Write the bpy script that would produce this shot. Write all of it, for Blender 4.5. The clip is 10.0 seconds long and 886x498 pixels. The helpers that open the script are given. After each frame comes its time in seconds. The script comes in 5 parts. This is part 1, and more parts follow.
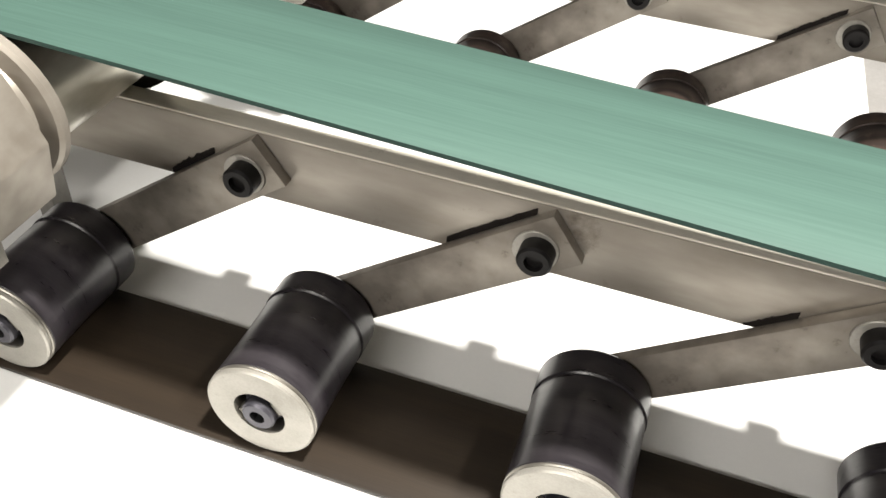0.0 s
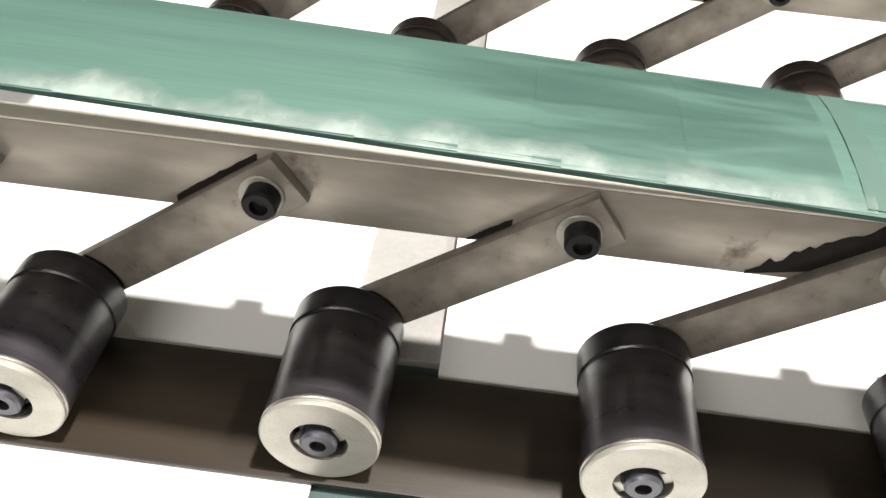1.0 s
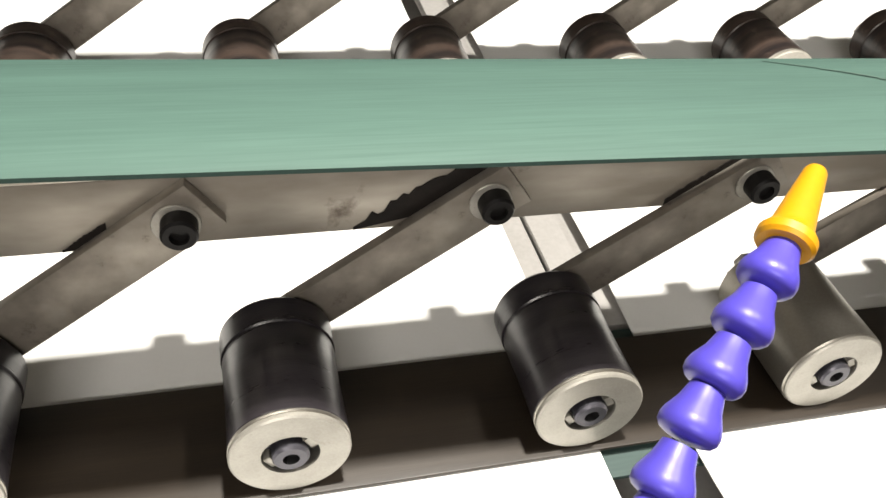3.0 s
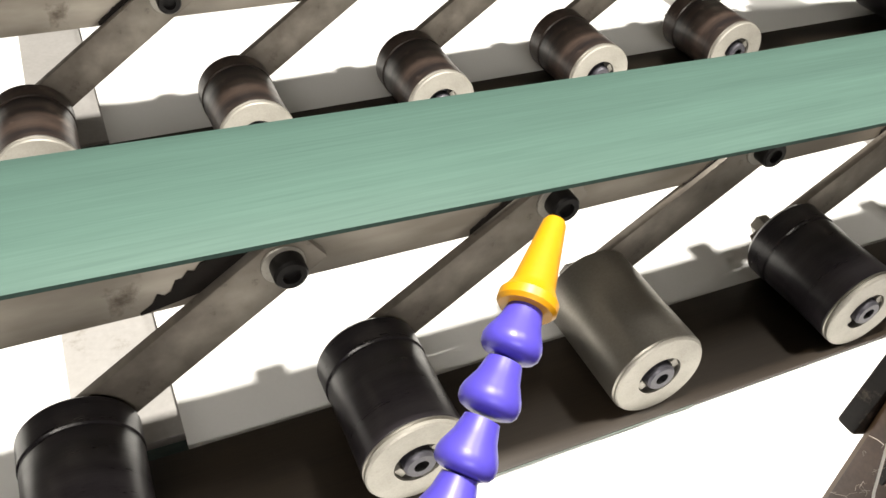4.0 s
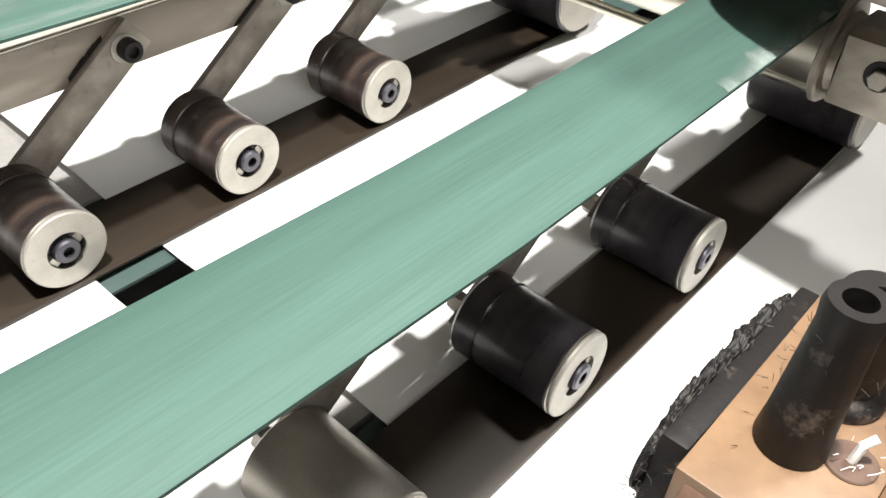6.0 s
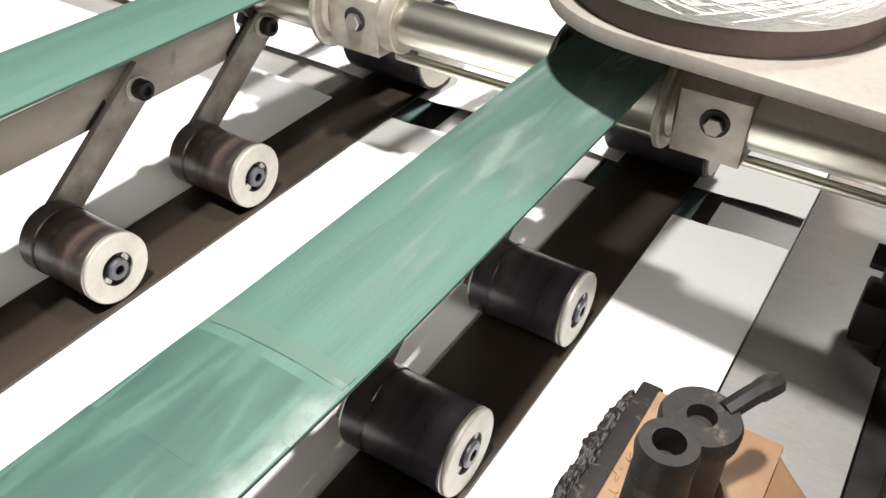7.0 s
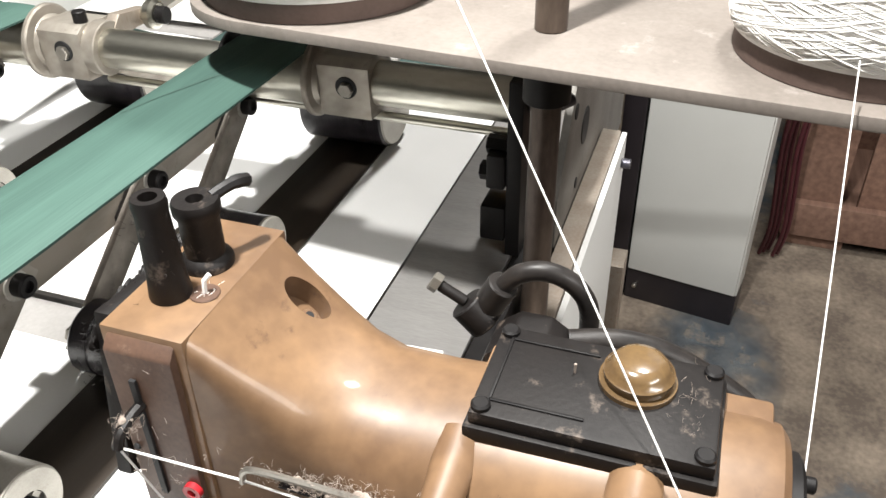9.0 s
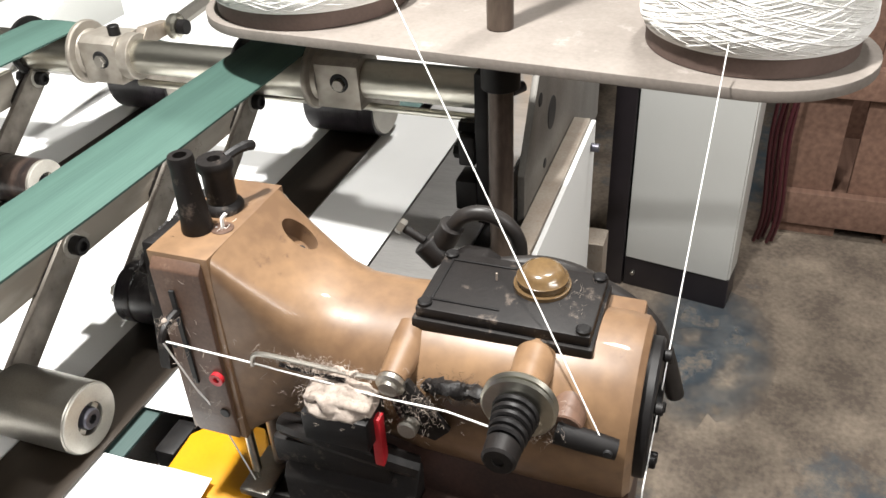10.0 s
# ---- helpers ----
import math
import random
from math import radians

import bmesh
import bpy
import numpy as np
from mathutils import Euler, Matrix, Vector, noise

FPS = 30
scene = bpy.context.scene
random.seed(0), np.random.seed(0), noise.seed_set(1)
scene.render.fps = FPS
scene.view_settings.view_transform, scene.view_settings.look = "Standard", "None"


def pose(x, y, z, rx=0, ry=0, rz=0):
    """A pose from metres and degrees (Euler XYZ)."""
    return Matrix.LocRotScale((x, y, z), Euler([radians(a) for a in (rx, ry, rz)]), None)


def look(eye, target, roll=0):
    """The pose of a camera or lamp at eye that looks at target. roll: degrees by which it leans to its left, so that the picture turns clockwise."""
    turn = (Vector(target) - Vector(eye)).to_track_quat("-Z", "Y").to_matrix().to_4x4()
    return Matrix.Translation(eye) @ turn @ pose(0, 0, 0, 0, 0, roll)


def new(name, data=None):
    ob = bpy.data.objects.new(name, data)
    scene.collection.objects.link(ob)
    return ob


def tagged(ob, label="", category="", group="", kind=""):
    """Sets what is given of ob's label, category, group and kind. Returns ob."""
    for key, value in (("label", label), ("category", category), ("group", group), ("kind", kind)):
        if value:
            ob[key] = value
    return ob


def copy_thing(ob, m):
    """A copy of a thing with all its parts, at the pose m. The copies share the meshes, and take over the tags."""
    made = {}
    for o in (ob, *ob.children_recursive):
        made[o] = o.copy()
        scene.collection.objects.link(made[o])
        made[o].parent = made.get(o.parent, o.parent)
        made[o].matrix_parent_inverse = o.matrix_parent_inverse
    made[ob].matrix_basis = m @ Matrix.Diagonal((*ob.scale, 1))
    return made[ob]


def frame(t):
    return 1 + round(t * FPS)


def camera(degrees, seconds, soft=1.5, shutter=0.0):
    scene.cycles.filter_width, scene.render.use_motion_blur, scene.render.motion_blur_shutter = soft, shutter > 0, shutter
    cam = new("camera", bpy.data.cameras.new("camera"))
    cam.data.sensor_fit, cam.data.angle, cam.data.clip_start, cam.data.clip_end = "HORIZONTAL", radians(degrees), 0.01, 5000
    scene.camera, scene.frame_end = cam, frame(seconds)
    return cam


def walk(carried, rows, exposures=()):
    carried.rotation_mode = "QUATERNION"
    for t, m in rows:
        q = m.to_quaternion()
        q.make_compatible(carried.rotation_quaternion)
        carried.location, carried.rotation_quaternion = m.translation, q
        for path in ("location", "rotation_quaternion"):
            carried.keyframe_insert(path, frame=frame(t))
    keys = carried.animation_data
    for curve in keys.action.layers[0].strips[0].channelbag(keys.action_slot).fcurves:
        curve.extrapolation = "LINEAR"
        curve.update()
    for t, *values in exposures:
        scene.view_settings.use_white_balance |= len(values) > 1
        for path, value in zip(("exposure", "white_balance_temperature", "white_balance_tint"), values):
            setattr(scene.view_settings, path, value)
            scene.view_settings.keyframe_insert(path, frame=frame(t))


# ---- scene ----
cam = camera(56.0, 10.0)
PATH = [
    (0, (-0.002, -0.202, 0.337), (-0.42, 1.251, -0.972), 4.4),
    (0.5, (0.022, -0.208, 0.333), (-0.254, 1.275, -0.98), 4.7),
    (1, (0.056, -0.21, 0.334), (-0.016, 1.289, -0.989), 5.2),
    (1.5, (0.074, -0.214, 0.333), (0.226, 1.275, -0.993), 6.5),
    (2, (0.095, -0.219, 0.338), (0.376, 1.248, -0.992), 6.4),
    (3.5, (0.144, -0.211, 0.34), (0.738, 1.191, -0.957), 7.0),
    (4, (0.178, -0.204, 0.355), (0.874, 1.147, -0.946), 4.8),
    (4.5, (0.218, -0.189, 0.365), (0.977, 1.112, -0.95), 3.1),
    (5, (0.237, -0.16, 0.373), (1.174, 1.041, -0.923), 2.7),
    (5.5, (0.251, -0.139, 0.373), (1.324, 0.943, -0.922), 3.7),
    (6.8, (0.305, -0.136, 0.387), (1.596, 0.713, -0.883), 1.5),
    (7, (0.305, -0.141, 0.405), (1.631, 0.692, -0.839), 1.0),
    (7.5, (0.302, -0.164, 0.428), (1.719, 0.624, -0.742), 0.7),
    (8, (0.286, -0.201, 0.414), (1.799, 0.458, -0.714), 0.7),
    (8.5, (0.257, -0.246, 0.415), (1.802, 0.312, -0.726), -0.0),
    (9, (0.203, -0.328, 0.425), (1.755, 0.217, -0.713), -1.0),
    (9.5, (0.14, -0.377, 0.435), (1.681, 0.195, -0.705), -2.6),
    (10, (0.097, -0.404, 0.464), (1.642, 0.187, -0.659), -3.2),
]
walk(cam, [(t, look(eye, target, roll)) for t, eye, target, roll in PATH],
     [(0.0, -0.06, 6750, 10), (1.0, -0.06, 6700, 10), (1.5, -0.22, 6800, 10), (2.0, -0.24, 6950, 10), (4.5, -0.26, 6950, 10), (5.5, -0.12, 6700, 10), (7.0, 0.0, 6550, 10), (10.0, 0.0, 6500, 10)])


# ---------------------------------------------------------------- light
world = bpy.data.worlds.new("hall_air")
scene.world = world
world.use_nodes = True
world.node_tree.nodes["Background"].inputs[0].default_value = (0.92, 0.96, 1.0, 1)
world.node_tree.nodes["Background"].inputs[1].default_value = 0.5


def lamp(name, x, y, z, sx, sy, watts, colour, target):
    data = bpy.data.lights.new(name, "AREA")
    data.shape, data.size, data.size_y, data.energy, data.color = "RECTANGLE", sx, sy, watts, colour
    ob = new(name, data)
    ob.matrix_world = look((x, y, z), target)
    return ob


# two unseen LED panels, set by the shadows, almost straight above the machine
lamp("unseen_area_lamp", 0.33, -0.03, 1.62, 0.09, 0.07, 68, (1.0, 0.985, 0.95), (0.33, 0.05, 0))
lamp("unseen_area_lamp", 1.6, -0.5, 2.58, 0.30, 0.20, 62, (1.0, 0.985, 0.95), (1.2, -0.3, -0.3))
# large soft fill, added to brighten the faces turned towards the camera
lamp("unseen_area_lamp", -0.9, -3.4, 2.58, 2.4, 1.2, 215, (1.0, 0.98, 0.95), (0.3, 0, 0))


# ---------------------------------------------------------------- materials
def material(name, base, rough=0.5, metal=0.0, second=None, scale=40.0, amount=0.35, bump=0.1, fine=400.0,
             stretch=(1, 1, 1), spots=None, spot_scale=18.0, spot_edge=0.62, coat=0.0, rough_var=0.12, vary=0.0, shine=0.5):
    """Two scales of tone, a fine relief and, with spots, stains of another colour."""
    m = bpy.data.materials.new(name)
    m.use_nodes = True
    nt = m.node_tree
    n, l = nt.nodes, nt.links
    bsdf = n["Principled BSDF"]
    tex = n.new("ShaderNodeTexCoord")
    mapping = n.new("ShaderNodeMapping")
    mapping.inputs["Scale"].default_value = stretch
    l.new(tex.outputs["Object"], mapping.inputs["Vector"])
    big = n.new("ShaderNodeTexNoise")
    big.inputs["Scale"].default_value, big.inputs["Detail"].default_value = scale, 6
    small = n.new("ShaderNodeTexNoise")
    small.inputs["Scale"].default_value, small.inputs["Detail"].default_value = fine, 4
    for node in (big, small):
        l.new(mapping.outputs[0], node.inputs["Vector"])
    second = second or tuple(c * 0.6 for c in base)
    mix = n.new("ShaderNodeMix")
    mix.data_type = "RGBA"
    mix.inputs[6].default_value, mix.inputs[7].default_value = (*base, 1), (*second, 1)
    ramp = n.new("ShaderNodeMapRange")
    ramp.inputs[1].default_value, ramp.inputs[2].default_value = 0.35, 0.75
    ramp.inputs[3].default_value, ramp.inputs[4].default_value = 0.0, amount * 2
    add = n.new("ShaderNodeMath")
    add.operation, add.inputs[1].default_value = "MULTIPLY_ADD", 0.35
    l.new(small.outputs[0], add.inputs[0])
    scaled = n.new("ShaderNodeMath")
    scaled.operation, scaled.inputs[1].default_value = "MULTIPLY", 0.8
    l.new(big.outputs[0], scaled.inputs[0])
    l.new(scaled.outputs[0], add.inputs[2])
    l.new(add.outputs[0], ramp.inputs[0])
    l.new(ramp.outputs[0], mix.inputs[0])
    colour = mix.outputs[2]
    if spots:
        spot = n.new("ShaderNodeTexNoise")
        spot.inputs["Scale"].default_value, spot.inputs["Detail"].default_value, spot.inputs["Roughness"].default_value = spot_scale, 8, 0.7
        l.new(tex.outputs["Object"], spot.inputs["Vector"])
        edge = n.new("ShaderNodeMapRange")
        edge.inputs[1].default_value, edge.inputs[2].default_value = spot_edge - 0.05, spot_edge + 0.07
        l.new(spot.outputs[0], edge.inputs[0])
        over = n.new("ShaderNodeMix")
        over.data_type = "RGBA"
        over.inputs[7].default_value = (*spots, 1)
        l.new(edge.outputs[0], over.inputs[0])
        l.new(colour, over.inputs[6])
        colour = over.outputs[2]
    if vary:
        info = n.new("ShaderNodeObjectInfo")
        hsv = n.new("ShaderNodeHueSaturation")
        rng = n.new("ShaderNodeMapRange")
        rng.inputs[3].default_value, rng.inputs[4].default_value = 1 - vary, 1 + vary
        l.new(info.outputs["Random"], rng.inputs[0])
        l.new(rng.outputs[0], hsv.inputs["Value"])
        l.new(colour, hsv.inputs["Color"])
        colour = hsv.outputs[0]
    l.new(colour, bsdf.inputs["Base Color"])
    rr = n.new("ShaderNodeMapRange")
    rr.inputs[3].default_value, rr.inputs[4].default_value = max(0.03, rough - rough_var), min(1, rough + rough_var)
    l.new(add.outputs[0], rr.inputs[0])
    l.new(rr.outputs[0], bsdf.inputs["Roughness"])
    bsdf.inputs["Metallic"].default_value = metal
    bsdf.inputs["Specular IOR Level"].default_value = shine
    bsdf.inputs["Coat Weight"].default_value = coat
    if bump:
        b = n.new("ShaderNodeBump")
        b.inputs["Strength"].default_value, b.inputs["Distance"].default_value = bump, 0.001
        l.new(add.outputs[0], b.inputs["Height"])
        l.new(b.outputs[0], bsdf.inputs["Normal"])
    return m


STEEL = material("brushed_steel", (0.48, 0.445, 0.39), 0.40, 0.5, (0.25, 0.22, 0.185), 9, 0.6, 0.04, 70, (0.4, 1, 1.3), (0.13, 0.105, 0.085), 22, 0.66)
ARM_STEEL = material("worn_arm_steel", (0.385, 0.353, 0.307), 0.40, 0.5, (0.175, 0.153, 0.13), 16, 0.55, 0.05, 90, (1, 1, 1), (0.07, 0.058, 0.046), 45, 0.64, vary=0.12)
BRIGHT_STEEL = material("bright_ring_steel", (0.44, 0.42, 0.38), 0.42, 0.45, (0.30, 0.285, 0.25), 60, 0.4, 0.05, 900, spots=(0.22, 0.20, 0.17), spot_scale=80, spot_edge=0.64, vary=0.08)
SILVER = material("machined_roller_steel", (0.40, 0.38, 0.34), 0.38, 0.9, (0.27, 0.25, 0.22), 25, 0.4, 0.05, 700, spots=(0.16, 0.14, 0.12), spot_scale=40, spot_edge=0.7)
CHROME = material("polished_shaft_steel", (0.68, 0.665, 0.59), 0.31, 1.0, (0.45, 0.43, 0.36), 18, 0.4, 0.02, 300, (1, 0.3, 1), (0.3, 0.27, 0.2), 35, 0.68, rough_var=0.08)
RUBBER = material("black_roller_rubber", (0.0075, 0.0056, 0.0085), 0.29, 0.0, (0.032, 0.028, 0.032), 42, 0.55, 0.12, 500, (0.35, 3.2, 0.35), (0.045, 0.040, 0.043), 30, 0.62, vary=0.25)
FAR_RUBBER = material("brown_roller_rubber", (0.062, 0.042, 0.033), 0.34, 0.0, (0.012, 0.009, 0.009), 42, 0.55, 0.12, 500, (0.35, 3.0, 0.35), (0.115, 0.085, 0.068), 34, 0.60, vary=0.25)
BLACK_STEEL = material("black_oxide_steel", (0.007, 0.0065, 0.007), 0.45, 0.1, (0.015, 0.0135, 0.013), 60, 0.4, 0.1, 700, shine=0.25)
BOLT = material("dark_bolt_steel", (0.062, 0.062, 0.082), 0.36, 0.6, (0.11, 0.105, 0.115), 90, 0.4, 0.08, 900)
# pale cream puts the light on the bars' top faces into the colour
LIT_EDGE = material("lit_cream_edge", (0.80, 0.765, 0.67), 0.32, 0.35, (0.60, 0.56, 0.48), 30, 0.4, 0.05, 500, (0.3, 1, 1), (0.30, 0.26, 0.21), 34, 0.68)
GREASE = material("black_grease", (0.006, 0.005, 0.0045), 0.6, 0.0, (0.018, 0.014, 0.012), 60, 0.4, 0.5, 300, shine=0.2)
GREEN = material("green_belt_fabric", (0.060, 0.123, 0.100), 0.72, 0.0, (0.037, 0.081, 0.066), 9, 0.55, 0.12, 260, (0.10, 3.5, 1), None)
GREEN_EDGE = material("dark_belt_edge", (0.03, 0.075, 0.062), 0.7, 0.0, None, 40, 0.3, 0.2)
CARRIER = material("greyed_carrier_belt", (0.052, 0.090, 0.082), 0.6, 0.0, (0.030, 0.055, 0.052), 12, 0.5, 0.12, 260, (0.15, 3, 1))
BROWN_BELT = material("brown_belt_inside", (0.036, 0.025, 0.016), 0.42, 0.0, (0.014, 0.010, 0.007), 8, 0.5, 0.15, 350, (0.12, 5.0, 1), vary=0.0)
SCUFF = material("whitish_worn_belt", (0.28, 0.325, 0.30), 0.75, 0.0, (0.16, 0.215, 0.19), 90, 0.5, 0.2, 300)


def worn_through(m, scale, lo, hi, fade):
    """Let the belt show through a worn mark in a ragged, cloudy outline that thins out across the belt."""
    nt = m.node_tree
    n, l = nt.nodes, nt.links
    uv = n.new("ShaderNodeTexCoord")
    cloud = n.new("ShaderNodeTexNoise")
    cloud.inputs["Scale"].default_value, cloud.inputs["Detail"].default_value = scale, 7
    l.new(uv.outputs["UV"], cloud.inputs["Vector"])
    sep = n.new("ShaderNodeSeparateXYZ")
    l.new(uv.outputs["UV"], sep.inputs[0])
    thin = n.new("ShaderNodeMapRange")
    thin.inputs[1].default_value, thin.inputs[2].default_value = -0.036, fade
    thin.inputs[3].default_value, thin.inputs[4].default_value = 0.20, -0.26
    l.new(sep.outputs[1], thin.inputs[0])
    both = n.new("ShaderNodeMath")
    l.new(cloud.outputs[0], both.inputs[0])
    l.new(thin.outputs[0], both.inputs[1])
    alpha = n.new("ShaderNodeMapRange")
    alpha.inputs[1].default_value, alpha.inputs[2].default_value = lo, hi
    l.new(both.outputs[0], alpha.inputs[0])
    l.new(alpha.outputs[0], n["Principled BSDF"].inputs["Alpha"])


worn_through(SCUFF, 34, 0.42, 0.78, -0.018)


def streaked(m, lo, hi, most, u0, u1):
    """Thin a mark out in long soft streaks along the belt, fading at both ends."""
    nt = m.node_tree
    n, l = nt.nodes, nt.links
    uv = n.new("ShaderNodeTexCoord")
    size = n.new("ShaderNodeMapping")
    size.inputs["Scale"].default_value = (9, 55, 1)
    l.new(uv.outputs["UV"], size.inputs["Vector"])
    cloud = n.new("ShaderNodeTexNoise")
    cloud.inputs["Scale"].default_value, cloud.inputs["Detail"].default_value, cloud.inputs["Distortion"].default_value = 1.0, 3, 0.6
    l.new(size.outputs[0], cloud.inputs["Vector"])
    alpha = n.new("ShaderNodeMapRange")
    alpha.interpolation_type = "SMOOTHSTEP"
    alpha.inputs[1].default_value, alpha.inputs[2].default_value, alpha.inputs[4].default_value = lo, hi, most
    l.new(cloud.outputs[0], alpha.inputs[0])
    sep = n.new("ShaderNodeSeparateXYZ")
    l.new(uv.outputs["UV"], sep.inputs[0])
    out = alpha.outputs[0]
    for a, b in ((u0, u0 + 0.06), (u1, u1 - 0.06)):
        fade = n.new("ShaderNodeMapRange")
        fade.inputs[1].default_value, fade.inputs[2].default_value = a, b
        l.new(sep.outputs[0], fade.inputs[0])
        both = n.new("ShaderNodeMath")
        both.operation = "MULTIPLY"
        l.new(out, both.inputs[0])
        l.new(fade.outputs[0], both.inputs[1])
        out = both.outputs[0]
    l.new(out, n["Principled BSDF"].inputs["Alpha"])


FADED = material("faded_belt_streak", (0.155, 0.215, 0.19), 0.75, 0.0, (0.125, 0.18, 0.158), 60, 0.4, 0.1, 300)
streaked(FADED, 0.40, 0.74, 0.80, 0.016, 0.563)
STAIN = material("dark_belt_stain", (0.032, 0.082, 0.066), 0.65, 0.0, (0.026, 0.068, 0.055), 60, 0.4, 0.1, 300)
streaked(STAIN, 0.34, 0.62, 0.65, -0.158, 0.02)
SEAM = material("dark_belt_seam", (0.047, 0.092, 0.075), 0.6, 0.0, (0.055, 0.098, 0.08), 60, 0.4, 0.2, 300)
BAG = material("white_woven_bag", (0.83, 0.83, 0.82), 0.55, 0.0, (0.78, 0.78, 0.77), 12, 0.4, 0.12, 500)
BED = material("bare_bed_plate", (0.53, 0.515, 0.50), 0.33, 0.35, (0.40, 0.385, 0.37), 12, 0.5, 0.08, 300, (1, 1, 1), (0.26, 0.22, 0.19), 20, 0.68)
BED_STEEL = material("scuffed_bed_steel", (0.47, 0.46, 0.45), 0.32, 0.6, (0.32, 0.31, 0.30), 10, 0.5, 0.06, 240, (3, 0.5, 1), (0.30, 0.28, 0.26), 24, 0.67)
# near-black paints the shade inside holes, slots, sockets and the trough
HOLE_SHADE = material("black_shade_in_openings", (0.012, 0.012, 0.013), 0.6, 0.0, None, 30, 0.3, 0.1)
BROWN_ENAMEL = material("dusty_tan_enamel", (0.258, 0.156, 0.084), 0.42, 0.0, (0.138, 0.079, 0.043), 11, 0.6, 0.08, 110, (1, 1, 1), (0.085, 0.048, 0.030), 40, 0.67, coat=0.15)
# tan enamel with grease, darkened to carry the shade on the face plate
DARK_ENAMEL = material("greasy_shaded_brown_enamel", (0.145, 0.084, 0.057), 0.45, 0.0, (0.068, 0.039, 0.028), 25, 0.5, 0.25, 420, (1, 1, 1), (0.24, 0.17, 0.13), 42, 0.65)
GRIME = material("dusty_black_casting", (0.011, 0.0088, 0.008), 0.5, 0.0, (0.005, 0.004, 0.004), 45, 0.4, 0.4, 350, (1, 1, 1), (0.12, 0.095, 0.078), 55, 0.62, shine=0.32)
# oily red-brown, darkened further for the shade below the arm
OILY_SHADE = material("oily_shaded_casting", (0.058, 0.028, 0.021), 0.5, 0.0, (0.020, 0.011, 0.009), 25, 0.5, 0.3, 420, (1, 1, 1), (0.11, 0.07, 0.055), 42, 0.66)
LINT = material("grey_lint", (0.44, 0.375, 0.325), 0.95, 0.0, (0.26, 0.21, 0.175), 90, 0.5, 0.6, 500)
AMBER = material("yellowed_oil_glass", (0.155, 0.098, 0.045), 0.22, 0.0, (0.095, 0.058, 0.028), 50, 0.5, 0.0, coat=0.5)
YELLOW = material("yellow_plastic", (0.62, 0.29, 0.006), 0.4, 0.0, (0.54, 0.24, 0.005), 50, 0.3, 0.05)
BLUE = material("violet_blue_plastic", (0.078, 0.060, 0.45), 0.38, 0.0, (0.062, 0.047, 0.37), 50, 0.3, 0.04)
RED = material("red_plastic", (0.55, 0.02, 0.03), 0.4)
YARN = material("white_yarn", (0.85, 0.84, 0.82), 0.85, 0.0, (0.76, 0.745, 0.71), 120, 0.4, 0.3, 900)
YARN_UNDER = material("shaded_yarn_body", (0.84, 0.83, 0.81), 0.9, 0.0, (0.76, 0.75, 0.72), 160, 0.4, 0.15, 700)
CARDBOARD = material("brown_spool_disc", (0.14, 0.095, 0.08), 0.6, 0.0, (0.09, 0.06, 0.05), 40, 0.4, 0.2)
PLATE = material("dusty_grey_plate", (0.27, 0.238, 0.212), 0.6, 0.0, (0.185, 0.16, 0.14), 14, 0.5, 0.15, 260, (1, 1, 1), (0.36, 0.33, 0.30), 22, 0.64)
POST = material("stained_dark_tube", (0.16, 0.125, 0.10), 0.4, 0.5, (0.07, 0.05, 0.042), 22, 0.5, 0.15, 300, (1, 1, 0.3))
FRAME_STEEL = material("rusty_frame_steel", (0.44, 0.39, 0.335), 0.45, 0.6, (0.30, 0.24, 0.19), 20, 0.5, 0.15, 300, (1, 1, 0.4), (0.24, 0.14, 0.08), 26, 0.64)
SIDE_STEEL = material("dark_side_plate_steel", (0.235, 0.225, 0.205), 0.42, 0.4, (0.14, 0.13, 0.118), 12, 0.5, 0.12, 300, (1, 1, 0.6), (0.25, 0.225, 0.19), 26, 0.66)
CABINET = material("light_grey_cabinet_paint", (0.66, 0.665, 0.64), 0.4, 0.0, (0.60, 0.605, 0.58), 6, 0.3, 0.03)
CABINET_DARK = material("black_cabinet_paint", (0.022, 0.018, 0.021), 0.35, 0.0, None, 20, 0.3, 0.05)
WOOD = material("reddish_pallet_wood", (0.27, 0.160, 0.115), 0.65, 0.0, (0.15, 0.083, 0.06), 10, 0.5, 0.3, 160, (0.4, 6, 6), vary=0.2)
CONCRETE = material("stained_concrete", (0.30, 0.245, 0.188), 0.72, 0.0, (0.11, 0.086, 0.068), 7, 0.6, 0.4, 70, (1, 1, 1), (0.055, 0.075, 0.092), 2.2, 0.60)
WALL = material("hall_wall_paint", (0.46, 0.46, 0.445), 0.8, 0.0, (0.39, 0.39, 0.375), 1.2, 0.4, 0.1)
WHITE_PAINT = material("white_panel_paint", (0.80, 0.80, 0.78), 0.5, 0.0, (0.74, 0.74, 0.72), 4, 0.3, 0.05)
HOSE = material("black_hose_rubber", (0.012, 0.011, 0.011), 0.4, 0.0, (0.035, 0.030, 0.027), 60, 0.4, 0.15, shine=0.3)
STICKER = material("white_sticker", (0.78, 0.78, 0.76), 0.5, 0.0, None, 40, 0.1, 0.0)
INK = material("black_ink", (0.03, 0.03, 0.03), 0.6, 0.0, None, 40, 0.1, 0.0)


# ---------------------------------------------------------------- mesh tools
HOME = {}


def thing(name, x, y, z, label, category, group="", kind=""):
    ob = new(name)
    ob.empty_display_size = 0.02
    ob.location = (x, y, z)
    HOME[ob.name] = Vector((x, y, z))
    return tagged(ob, label, category, group, kind)


